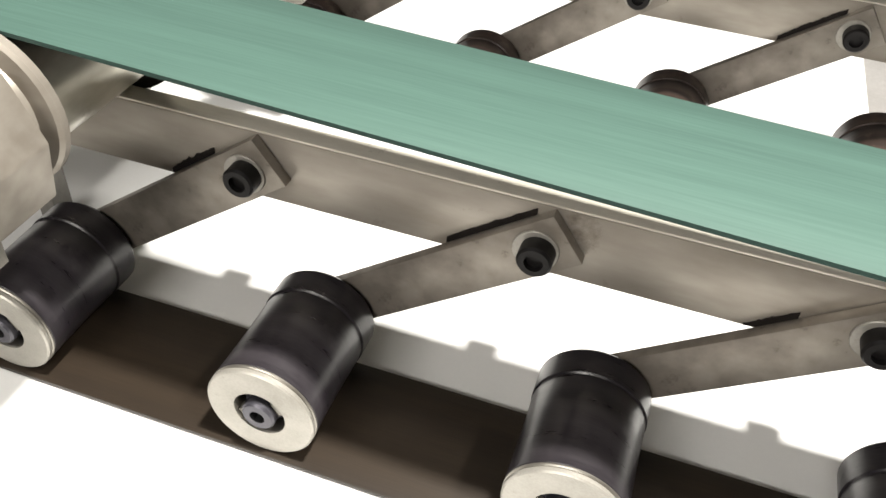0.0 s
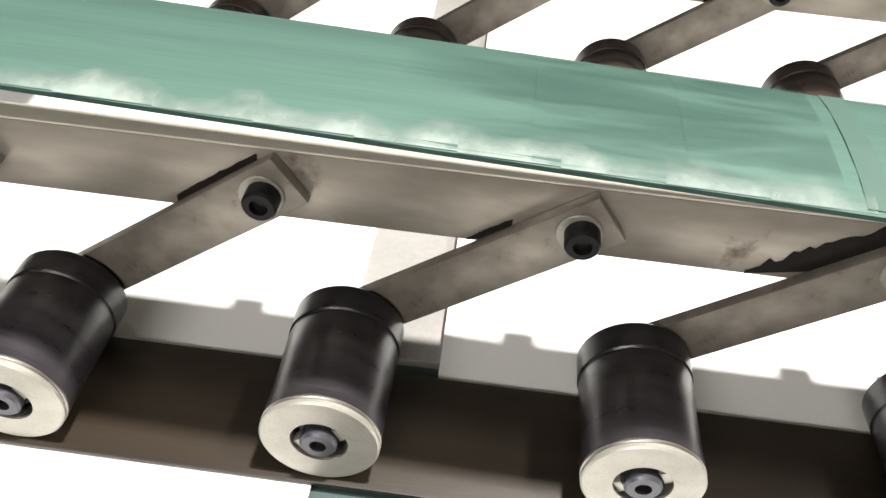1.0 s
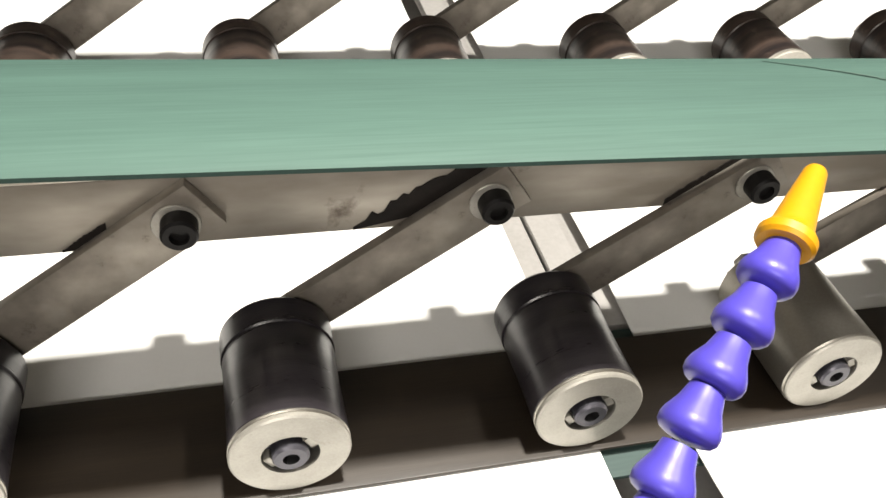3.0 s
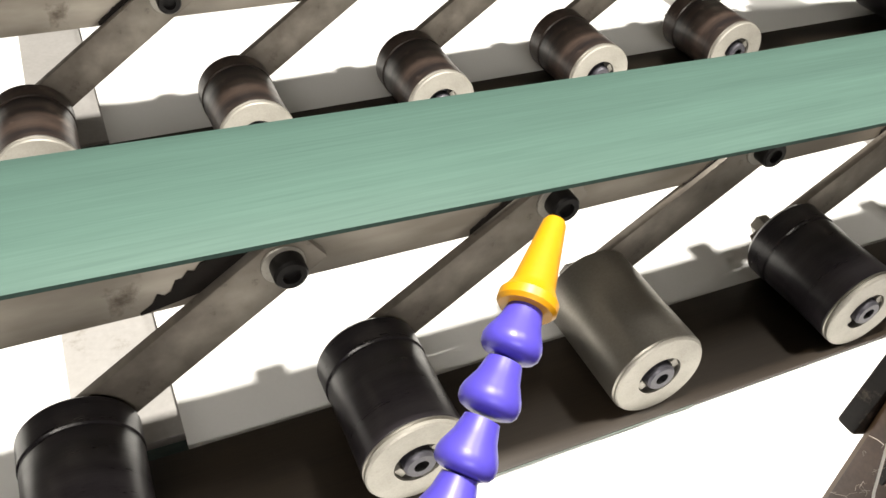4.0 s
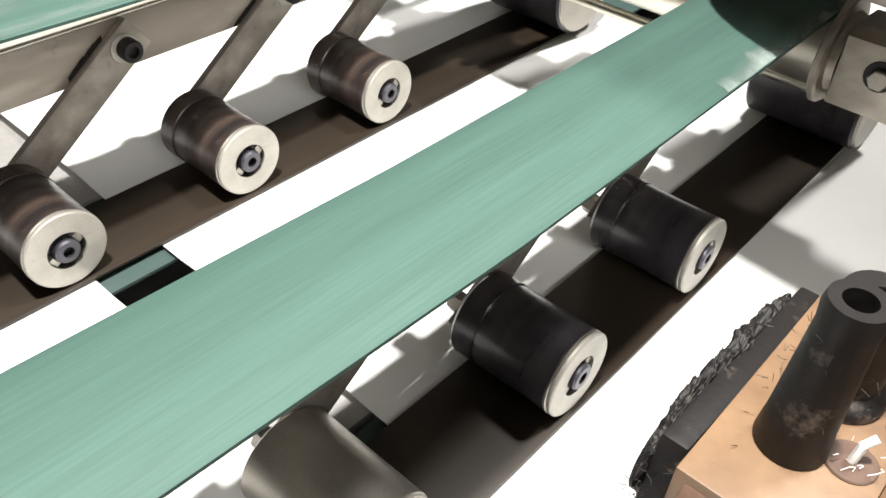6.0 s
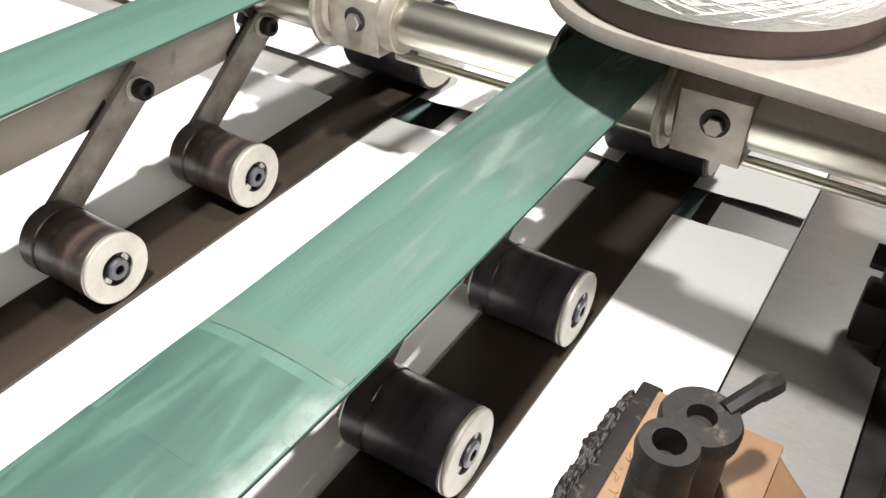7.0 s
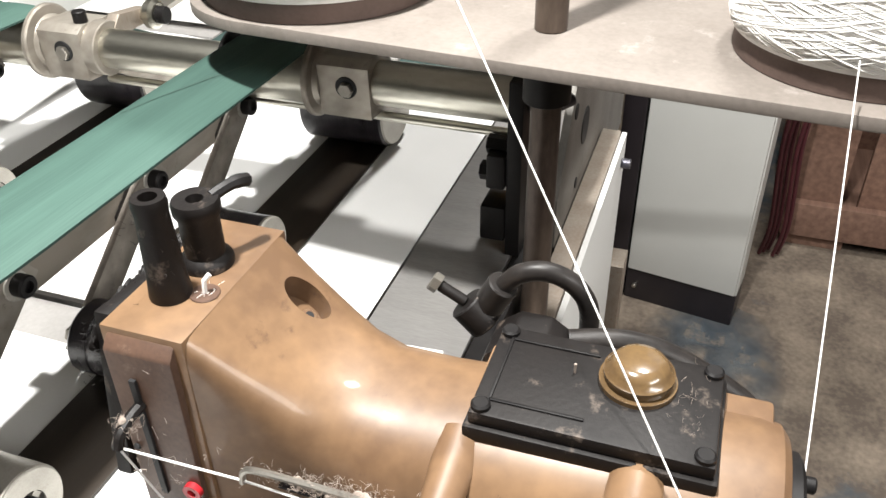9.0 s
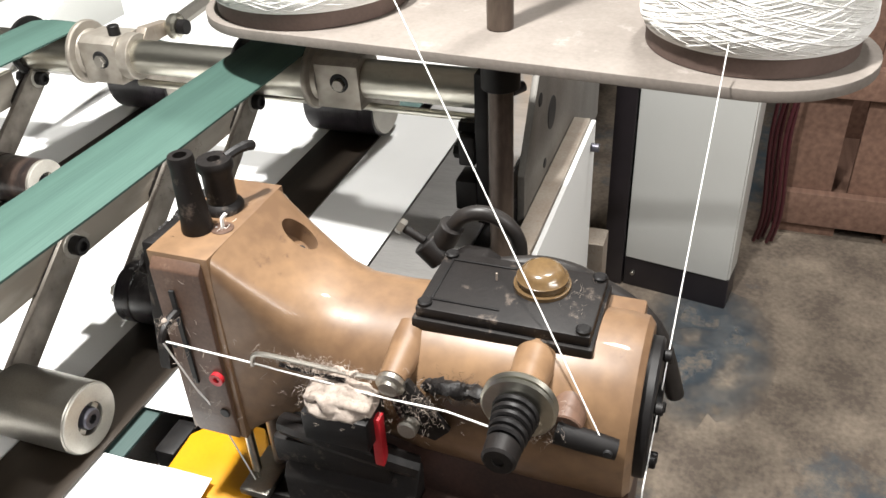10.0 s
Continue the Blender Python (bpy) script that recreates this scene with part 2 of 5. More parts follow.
def finish(bm, name, mats, origin=Vector((0, 0, 0)), smooth=35):
    bmesh.ops.recalc_face_normals(bm, faces=bm.faces)
    for v in bm.verts:
        v.co -= origin
    me = bpy.data.meshes.new(name)
    bm.to_mesh(me)
    bm.free()
    for m in mats if isinstance(mats, (list, tuple)) else [mats]:
        me.materials.append(m)
    me.shade_smooth()
    me.set_sharp_from_angle(angle=radians(smooth))
    return me


def part(name, bm, mat, parent, label="", smooth=35):
    """One mesh, given in world metres, under a thing or under a part of it."""
    origin = HOME[parent.name]
    ob = new(name, finish(bm, name, mat, origin, smooth))
    ob.parent = parent
    HOME[ob.name] = origin
    return tagged(ob, label, kind="stuff" if name in ("lint", "yarn_winding") else "")


def solo(name, bm, mat, label, category, group="", kind="", origin=(0, 0, 0), smooth=35):
    ob = new(name, finish(bm, name, mat, Vector(origin), smooth))
    ob.location = origin
    HOME[ob.name] = Vector(origin)
    return tagged(ob, label, category, group, kind)


def box(bm, x0, x1, y0, y1, z0, z1, bevel=0.0, m=None):
    r = bmesh.ops.create_cube(bm, size=1.0)
    vs = r["verts"]
    for v in vs:
        v.co = Vector(((x0 + x1) / 2 + v.co.x * (x1 - x0), (y0 + y1) / 2 + v.co.y * (y1 - y0), (z0 + z1) / 2 + v.co.z * (z1 - z0)))
    if m is not None:
        for v in vs:
            v.co = m @ v.co
    if bevel:
        es = list({e for v in vs for e in v.link_edges})
        bmesh.ops.bevel(bm, geom=es, offset=bevel, segments=2, affect="EDGES", profile=0.6)
    return bm


def frame_of(d):
    d = Vector(d).normalized()
    a = Vector((0, 0, 1)) if abs(d.z) < 0.9 else Vector((1, 0, 0))
    u = d.cross(a).normalized()
    return d, u, d.cross(u)


def lathe(bm, start, direction, profile, seg=32, closed=False):
    """Turn a profile of (along, radius) round the axis; ends with radius 0 close."""
    d, u, w = frame_of(direction)
    o = Vector(start)
    rings = []
    for h, r in profile:
        if r < 1e-6:
            rings.append([bm.verts.new(o + d * h)])
        else:
            rings.append([bm.verts.new(o + d * h + (u * math.cos(a) + w * math.sin(a)) * r) for a in (2 * math.pi * k / seg for k in range(seg))])
    pairs = list(zip(rings, rings[1:])) + ([(rings[-1], rings[0])] if closed else [])
    for p, q in pairs:
        for k in range(seg):
            k2 = (k + 1) % seg
            if len(p) == 1 and len(q) == 1:
                continue
            if len(p) == 1:
                bm.faces.new((p[0], q[k], q[k2]))
            elif len(q) == 1:
                bm.faces.new((p[k], p[k2], q[0]))
            else:
                bm.faces.new((p[k], p[k2], q[k2], q[k]))
    return bm


def rod(bm, a, b, r, r2=None, seg=20, bevel=0.0008):
    a, b = Vector(a), Vector(b)
    length = (b - a).length
    r2 = r if r2 is None else r2
    e = min(bevel, length * 0.3, r * 0.5)
    return lathe(bm, a, b - a, [(0, 0), (0, r - e), (e, r), (length - e, r2), (length, r2 - e), (length, 0)], seg)


def washer(bm, start, direction, inner, outer, thick, seg=32):
    e = min(thick * 0.25, 0.0008)
    return lathe(bm, start, direction, [(0, inner), (0, outer - e), (e, outer), (thick - e, outer), (thick, outer - e), (thick, inner)], seg, True)


def hexagon(bm, start, direction, r, thick):
    return lathe(bm, start, direction, [(0, 0), (0, r), (thick * 0.85, r), (thick, r * 0.88), (thick, 0)], 6)


def prism(bm, points, axis, lo, hi, bevel=0.0):
    """A plate with the outline points (pairs), pushed along the axis from lo to hi."""
    def at(p, h):
        return {"x": (h, p[0], p[1]), "y": (p[0], h, p[1]), "z": (p[0], p[1], h)}[axis]
    a = [bm.verts.new(at(p, lo)) for p in points]
    b = [bm.verts.new(at(p, hi)) for p in points]
    fa, fb = bm.faces.new(a), bm.faces.new(b[::-1])
    es = set(fa.edges) | set(fb.edges)
    for k in range(len(points)):
        j = (k + 1) % len(points)
        f = bm.faces.new((a[k], b[k], b[j], a[j]))
        es |= set(f.edges)
    if bevel:
        bmesh.ops.recalc_face_normals(bm, faces=bm.faces)
        bmesh.ops.bevel(bm, geom=list(es), offset=bevel, segments=2, affect="EDGES", profile=0.6)
    return bm


def tube(bm, pts, r, seg=10, caps=True):
    """A round tube along points; r is a number or one for each point."""
    pts = [Vector(p) for p in pts]
    rs = r if isinstance(r, (list, tuple)) else [r] * len(pts)
    rings, u = [], None
    for k, p in enumerate(pts):
        d = (pts[min(k + 1, len(pts) - 1)] - pts[max(k - 1, 0)]).normalized()
        if u is None:
            u = frame_of(d)[1]
        u = (u - d * u.dot(d)).normalized()
        w = d.cross(u)
        rings.append([bm.verts.new(p + (u * math.cos(a) + w * math.sin(a)) * rs[k]) for a in (2 * math.pi * i / seg for i in range(seg))])
    for p, q in zip(rings, rings[1:]):
        for k in range(seg):
            bm.faces.new((p[k], p[(k + 1) % seg], q[(k + 1) % seg], q[k]))
    if caps:
        bm.faces.new(rings[0][::-1])
        bm.faces.new(rings[-1])
    return bm


def smooth_path(pts, n=8):
    """Catmull-Rom through the points."""
    pts = [Vector(p) for p in pts]
    out = []
    for k in range(len(pts) - 1):
        p0, p1, p2, p3 = pts[max(k - 1, 0)], pts[k], pts[k + 1], pts[min(k + 2, len(pts) - 1)]
        for i in range(n):
            t = i / n
            out.append(0.5 * ((2 * p1) + (p2 - p0) * t + (2 * p0 - 5 * p1 + 4 * p2 - p3) * t * t + (3 * p1 - p0 - 3 * p2 + p3) * t ** 3))
    return out + [pts[-1]]


def clumps(bm, centre, spread, count, size, rng):
    """Matted lumps of dirt and lint."""
    for _ in range(count):
        c = Vector(centre) + Vector([rng.uniform(-1, 1) * k for k in spread])
        made = bmesh.ops.create_icosphere(bm, subdivisions=2, radius=size * rng.uniform(0.4, 1.0))["verts"]
        s = rng.uniform(0, 50)
        for v in made:
            v.co = c + v.co * (1 + 0.7 * noise.noise(v.co * 350 + Vector((s, 0, 0))))
    return bm


def fuzz(bm, centre, spread, count, length, rng, r=0.0004):
    """Loose fibres of lint: many short bent hairs."""
    for _ in range(count * 2):
        p = Vector(centre) + Vector((rng.gauss(0, spread[0]), rng.gauss(0, spread[1]), rng.gauss(0, spread[2])))
        d = Vector((rng.gauss(0, 1), rng.gauss(0, 1), rng.gauss(0, 1))).normalized() * length * rng.uniform(0.4, 1.2)
        e = Vector((rng.gauss(0, 1), rng.gauss(0, 1), rng.gauss(0, 1))) * length * 0.35
        tube(bm, [p, p + d * 0.3 + e * 0.8, p + d * 0.7 + e, p + d], r * 0.45 * rng.uniform(0.5, 1.1), 3, False)
    return bm


B = bmesh.new

# ---------------------------------------------------------------- the hall
FLOOR = -1.03
bm = B()
box(bm, -7, 9, -6, 7, FLOOR - 0.2, FLOOR)
solo("floor", bm, CONCRETE, "stained brown concrete workshop floor with bluish dust", "floor", kind="structure")
for name, x0, x1, y0, y1 in (("wall_north", -7, 9, 7, 7.2), ("wall_south", -7, 9, -6.2, -6), ("wall_east", 9, 9.2, -6.2, 7.2), ("wall_west", -7.2, -7, -6.2, 7.2)):
    solo(name, box(B(), x0, x1, y0, y1, FLOOR, 2.9), WALL, "pale painted workshop wall", "wall", kind="structure")
solo("ceiling", box(B(), -7.2, 9.2, -6.2, 7.2, 2.9, 3.05), WALL, "pale workshop ceiling", "ceiling", kind="structure")
# unseen housings, added over the three area lamps
for x, y, z, sx, sy in ((0.33, -0.03, 1.62, 0.12, 0.10), (1.6, -0.5, 2.58, 0.34, 0.24), (-0.9, -3.4, 2.58, 2.5, 1.3)):
    t = thing("ceiling_lamp", x, y, z + 0.02, "grey housing added above an unseen area lamp", "lamp", "ceiling lamps")
    part("housing", box(B(), x - sx / 2, x + sx / 2, y - sy / 2, y + sy / 2, z + 0.02, z + 0.06, 0.004), CABINET, t)
    part("hanger", rod(B(), (x, y, z + 0.06), (x, y, 2.9), 0.006), BOLT, t)

# ---------------------------------------------------------------- machine table
PITCH, ROW = 0.14, 0.287          # roller spacing, distance of the two rows
ROWS_Y = (0.0, ROW)
bed = thing("machine_table", 0.2, 0.3, FLOOR, "long steel machine table with painted plates and a dark trough", "machine table")
bm = B()
box(bm, -6.2, 7.0, -0.02, 1.1, -0.10, -0.045, 0.002)
part("under_frame", bm, BED, bed, "painted under plate")
for x0, x1 in ((-6.2, -0.92), (-0.915, -0.36), (-0.355, 0.225), (0.315, 0.62), (0.625, 1.2), (1.205, 7.0)):
    for y0, y1 in ((0.085, 0.245), (0.375, 0.72), (0.725, 1.1)):
        part("bed_plate", box(B(), x0, x1, y0, y1, -0.018, -0.008, 0.0015), BED, bed)
part("bed_plate", box(B(), 0.2265, 0.3135, 0.085, 0.245, -0.021, -0.011, 0.0015), BED, bed)
part("plate_bolt", hexagon(B(), (0.282, 0.125, -0.011), (0, 0, 1), 0.006, 0.003), SILVER, bed)
part("bed_plate", box(B(), -6.2, -0.33, -0.183, -0.03, -0.018, -0.008, 0.0015), BED_STEEL, bed)
part("bed_plate", box(B(), 0.60, 7.0, -0.0975, -0.03, -0.014, -0.006, 0.0012), BED_STEEL, bed, "scuffed bare steel plate")
part("bed_plate", box(B(), 0.60, 1.35, -0.183, -0.0985, -0.010, -0.002, 0.0012), BED_STEEL, bed, "scuffed bare steel plate")
part("side_skirt", box(B(), -6.2, 0.6, -0.20, -0.185, -0.35, -0.03, 0.002), DARK_ENAMEL, bed)
part("trough", box(B(), -0.33, 0.6, -0.185, -0.03, -0.12, -0.06, 0.002), HOLE_SHADE, bed)
for x in (-6.0, -4.0, -1.7, 0.1, 1.25, 4.0, 6.8):
    for y in (-0.15, 1.0):
        part("leg", box(B(), x - 0.03, x + 0.03, y - 0.03, y + 0.03, FLOOR, -0.10, 0.002), FRAME_STEEL, bed)

# lower green carrier belts, one under each brown run
for y in ROWS_Y:
    bm = B()
    box(bm, -6.1, 6.9, y - 0.016, y + 0.078, -0.0075, -0.0045, 0.0006)
    solo("carrier_belt", bm, CARRIER, "green lower carrier belt lying under the bags", "belt", "carrier belts")


# ---------------------------------------------------------------- press rollers
def press_roller(silver, far):
    """Roller on a slanting arm; its axis lies along y, the pivot 0.10 m on and 0.065 m up."""
    cap_x, cap_z, axle = 0.102, 0.1045, 0.030
    t = thing("press_roller", 0, 0, 0.003,
              "dull bare steel press roller on a slanting flat arm" if silver else "black rubber press roller with bright end ring on a steel arm",
              "roller", "press rollers along the belts")
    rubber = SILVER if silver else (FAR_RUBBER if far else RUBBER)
    if silver:
        sleeve = lathe(B(), (0, 0.0005, axle), (0, 1, 0), [(0.0, 0.020), (0, 0.0262), (0.0012, 0.0274), (0.070, 0.0274), (0.0712, 0.0262), (0.0712, 0.0)], 48)
    else:
        sleeve = lathe(B(), (0, 0.0025, axle), (0, 1, 0),
                       [(0.0012, 0.020), (0.0012, 0.0262), (0.0018, 0.0267), (0.012, 0.0264), (0.028, 0.0262), (0.050, 0.0266), (0.0506, 0.0263), (0.0518, 0.0263), (0.0526, 0.0271), (0.0665, 0.0271), (0.0685, 0.0255), (0.0685, 0)], 48)
    part("sleeve", sleeve, rubber, t)
    if not silver:
        part("front_rim", lathe(B(), (0, 0.0025, axle), (0, 1, 0), [(0, 0.02), (0, 0.0262), (0.0005, 0.0268), (0.0011, 0.0268), (0.0012, 0.02)], 48), SILVER, t)
    ring = washer(B(), (0, -0.0008, axle), (0, 1, 0), 0.0128, 0.0266, 0.0033, 48)
    part("end_ring", ring, BRIGHT_STEEL, t, "bright steel end ring")
    part("bore", lathe(B(), (0, 0.0005, axle), (0, 1, 0), [(0, 0.0127), (0.0115, 0.0127)], 32), SILVER, t)
    part("bearing", lathe(B(), (0, 0.0095, axle), (0, 1, 0), [(0, 0), (0, 0.0126), (0.003, 0.0126)], 32), BLACK_STEEL, t)
    bolt = lathe(B(), (0, -0.0030, axle), (0, 1, 0), [(0, 0.0037), (0, 0.0072), (0.0012, 0.0082), (0.0085, 0.0082), (0.0088, 0.0102), (0.0110, 0.0106), (0.0135, 0.0106)], 28)
    head = part("axle_bolt", bolt, BOLT, t)
    part("hex_socket", lathe(B(), (0, -0.0030, axle), (0, 1, 0), [(0, 0.0038), (0.004, 0.0038), (0.004, 0)], 6), HOLE_SHADE, head)
    for turn in (-35, 150):
        tab = Matrix.Translation((0, 0, axle)) @ Matrix.Rotation(radians(turn), 4, "Y")
        part("key_tab", box(B(), -0.0122, -0.0086, 0.001, 0.006, -0.0035, 0.0035, 0.0005, tab), BRIGHT_STEEL, t)
    # arm: flat bar from the axle to the pivot with a square end
    d = Vector((cap_x, 0, cap_z - axle)).normalized()
    n = Vector((-d.z, 0, d.x))
    a, b = Vector((0, 0, axle)) - d * 0.016, Vector((cap_x, 0, cap_z)) + d * 0.0145
    w = 0.0134
    outline = [(p.x, p.z) for p in (a - n * w, b - n * w, b + n * w, a + n * w)]
    part("arm", prism(B(), outline, "y", 0.0718, 0.0778, 0.0007), ARM_STEEL, t)
    part("spacer", rod(B(), (0, 0.0705, axle), (0, 0.0722, axle), 0.014), BOLT, t)
    part("axle_nut", hexagon(rod(B(), (0, 0.0785, axle - 0.004), (0, 0.0815, axle - 0.004), 0.0085), (0, 0.0815, axle - 0.004), (0, 1, 0), 0.0072, 0.010), BRIGHT_STEEL if silver else SILVER, t)
    pivot = lathe(B(), (cap_x, 0.0712, cap_z), (0, -1, 0), [(0, 0), (0, 0.0079), (0.0083, 0.0079), (0.0096, 0.0069), (0.0096, 0.0042), (0.0063, 0.0042), (0.0063, 0)], 28)
    part("pivot_bolt", pivot, BLACK_STEEL, t, "black socket-head pivot bolt")
    part("pivot_washer", washer(B(), (cap_x - 0.0012, 0.0718, cap_z - 0.0004), (0, -1, 0), 0.006, 0.0105, 0.0014), BRIGHT_STEEL, t)
    part("pivot_nut", hexagon(rod(B(), (cap_x, 0.0778, cap_z), (cap_x, 0.0865, cap_z), 0.006), (cap_x, 0.0860, cap_z), (0, 1, 0), 0.0088, 0.012), BLACK_STEEL, t)
    return t


masters = {}
for row, y in enumerate(ROWS_Y):
    for i in range(-4, 6):
        silver = row == 0 and i == 3
        key = (silver, row)
        x = i * PITCH
        if key in masters:
            copy_thing(masters[key], pose(x, y, 0.003))
        else:
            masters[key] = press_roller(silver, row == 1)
            masters[key].location = (x - 0.003, y + 0.003, 0.003) if silver else (x, y, 0.003)

# ---------------------------------------------------------------- carrier bars
for row, y in enumerate(ROWS_Y):
    t = thing("carrier_bar", 0.1, y + 0.082, 0.087, "grey flat steel bar stained with grease carrying the roller arms", "steel bar", "carrier bars")
    part("bar", box(B(), -0.75, 0.775, y + 0.0784, y + 0.0858, 0.0870, 0.1236, 0.0007), STEEL, t)
    # paler strip along the top, as if light fell on it
    part("top_edge", box(B(), -0.75, 0.775, y + 0.0784, y + 0.0895, 0.1237, 0.1250, 0.0005), LIT_EDGE, t, "top edge coloured as brightly lit")
    rng = random.Random(4 + row)
    for i in range(-4, 6):
        bm = B()
        big = row == 0 and i == 1
        x0, wide = i * PITCH + (0.038 if big else rng.uniform(0.050, 0.062)), 0.062 if big else rng.uniform(0.018, 0.040)
        tall = 0.0125 if big else rng.uniform(0.0010, 0.0020)

        def edge(x):
            return 0.0438 + (x - i * PITCH + 0.0079) * 0.7304
        pts = [(x0 + f * wide, min(0.1245, edge(x0 + f * wide) + (0.002 if big else 0.0) + tall * rng.uniform(0.6 if big else 0.1, 1.0) * ((1.1 - 0.6 * f) if big else (math.sin(math.pi * f) ** 0.8 if 0 < f < 1 else 0.0)))) for f in (k / 22 for k in range(23))]
        low = [(x0 + f * wide, edge(x0 + f * wide) - 0.006) for f in (1, 0.5, 0)]
        pts = [(px, max(pz, 0.0885)) for px, pz in pts]
        low = [(px, max(pz, 0.0875)) for px, pz in low]
        prism(bm, pts + low, "y", y + 0.0778, y + 0.0785)
        part("grease_smear", bm, GREASE, t)
    for x in (-0.28, 0.30, 0.74):
        part("bar_bracket", box(B(), x - 0.012, x + 0.012, y + 0.0860, y + 0.093, 0.089, 0.135, 0.0008), STEEL, t)

# ---------------------------------------------------------------- belts
TOP_R = 0.0300


def belt_z(x):
    return 0.1824 - 0.0171 * x


def belt_y(x):
    return 0.0447 - 0.0231 * min(x, 0.48) + 0.0069 * max(0.0, x - 0.48)


SX = 0.814
SZ = belt_z(SX) - TOP_R      # axis of the cross shaft


def loop(n_arc=14):
    """Outline of the belt's loop, outside face, as (x, z), from the right top pulley backwards along the top run."""
    pts = []
    cx, cz = SX, belt_z(SX) - TOP_R
    pts += [(SX - (SX + 0.42) * k / 60, belt_z(SX - (SX + 0.42) * k / 60)) for k in range(61)]
    r = (belt_z(-0.42) - 0.0005) / 2
    for k in range(1, 2 * n_arc):
        a = math.pi / 2 + math.pi * k / (2 * n_arc)
        pts.append((-0.42 + r * math.cos(a), 0.0005 + r + r * math.sin(a)))
    pts += [(-0.42 + 1.373 * k / 60, 0.0005) for k in range(61)]
    wx, wz, wr = 0.953, 0.0475, 0.047
    for k in range(1, n_arc):
        a = -math.pi / 2 + radians(148) * k / (n_arc - 1)
        pts.append((wx + wr * math.cos(a), wz + wr * math.sin(a)))
    for k in range(n_arc):
        a = radians(58) + radians(32) * k / n_arc
        pts.append((cx + TOP_R * math.cos(a), cz + TOP_R * math.sin(a)))
    return pts


LOOP = [Vector((x, 0, z)) for x, z in loop()]
LENGTHS = [0.0]
for p, q in zip(LOOP, LOOP[1:] + LOOP[:1]):
    LENGTHS.append(LENGTHS[-1] + (q - p).length)
TOTAL = LENGTHS[-1]


def on_loop(s):
    """Place and forward direction at s metres along the loop."""
    s %= TOTAL
    k = max(i for i in range(len(LOOP)) if LENGTHS[i] <= s)
    p, q = LOOP[k], LOOP[(k + 1) % len(LOOP)]
    f = (s - LENGTHS[k]) / max(1e-9, LENGTHS[k + 1] - LENGTHS[k])
    return p.lerp(q, f), (q - p).normalized()


def lane(p):
    """Middle of the belt across: the top run slants a little, the bottom run lies under the rollers."""
    f = min(1.0, max(0.0, (p.z - 0.01) / 0.12))
    return 0.0315 * (1 - f) + belt_y(p.x) * f


belts, top_runs = [], []
for row, y in enumerate(ROWS_Y):
    t = thing("conveyor_belt", 0, y, 0.0, "endless belt, green outside and brown inside, running over pulleys", "belt", "conveyor belts")
    thick = 0.0018
    bm = B()
    rings = []
    for k, p in enumerate(LOOP):
        d = (LOOP[(k + 1) % len(LOOP)] - LOOP[k - 1]).normalized()
        out = Vector((d.z, 0, -d.x))
        half = 0.036 if p.z > 0.1 else 0.0335
        c = Vector((p.x, y + lane(p), p.z))
        ring = []
        for side, up in ((-1, 0.0), (-0.93, 0.0009), (-0.5, 0.0015), (0, 0.0018), (0.5, 0.0015), (0.93, 0.0009), (1, 0.0)):
            droop = 0.0022 * abs(side) ** 3 if p.z > 0.15 else 0
            ring.append(bm.verts.new(c + Vector((0, side * half, 0)) + out * (up * (1 if p.z > 0.1 else 0) - droop)))
        for side in (1, -1):
            droop = 0.0022 if p.z > 0.15 else 0
            ring.append(bm.verts.new(c + Vector((0, side * half, 0)) - out * (thick + droop)))
        rings.append(ring)
    bands = (bm, B())
    for n, (a, b) in enumerate(zip(rings, rings[1:] + rings[:1])):
        upper = n < 60
        if not upper:
            a, b = ([bands[1].verts.new(v.co) for v in ring] for ring in (a, b))
        for k in range(9):
            f = bands[0 if upper else 1].faces.new((a[k], a[(k + 1) % 9], b[(k + 1) % 9], b[k]))
            f.material_index = 0 if k < 6 else (1 if k == 7 or a[0].co.z < 0.01 else 2)
    bmesh.ops.delete(bm, geom=[v for v in bm.verts if not v.link_faces], context="VERTS")
    bmesh.ops.remove_doubles(bands[1], verts=bands[1].verts, dist=1e-5)
    top_runs.append(part("top_run", bm, [GREEN, BROWN_BELT, GREEN_EDGE], t, smooth=60))
    part("return_run", bands[1], [GREEN, BROWN_BELT, GREEN_EDGE], t, smooth=60)
    # the brown inside of the bottom run, wide and flat under the rollers
    bm = B()
    box(bm, -0.41, 0.951, y - 0.0035, y + 0.066, 0.0003, 0.0026, 0.0009)
    part("bottom_run", bm, BROWN_BELT, t, "brown fabric face of the lower run")
    belts.append(t)


# marks that travel with the near belt: (metres ahead of the seam, offset across, kind)
def crown(y):
    """Height of the belt's face over its path, y metres from the middle."""
    f = abs(y) / 0.036
    stops = ((0.0, 0.0018), (0.5, 0.0012), (0.93, -0.0009), (1.0, -0.0022))
    for (f0, h0), (f1, h1) in zip(stops, stops[1:]):
        if f <= f1:
            return h0 + (h1 - h0) * (f - f0) / (f1 - f0)
    return -0.0022


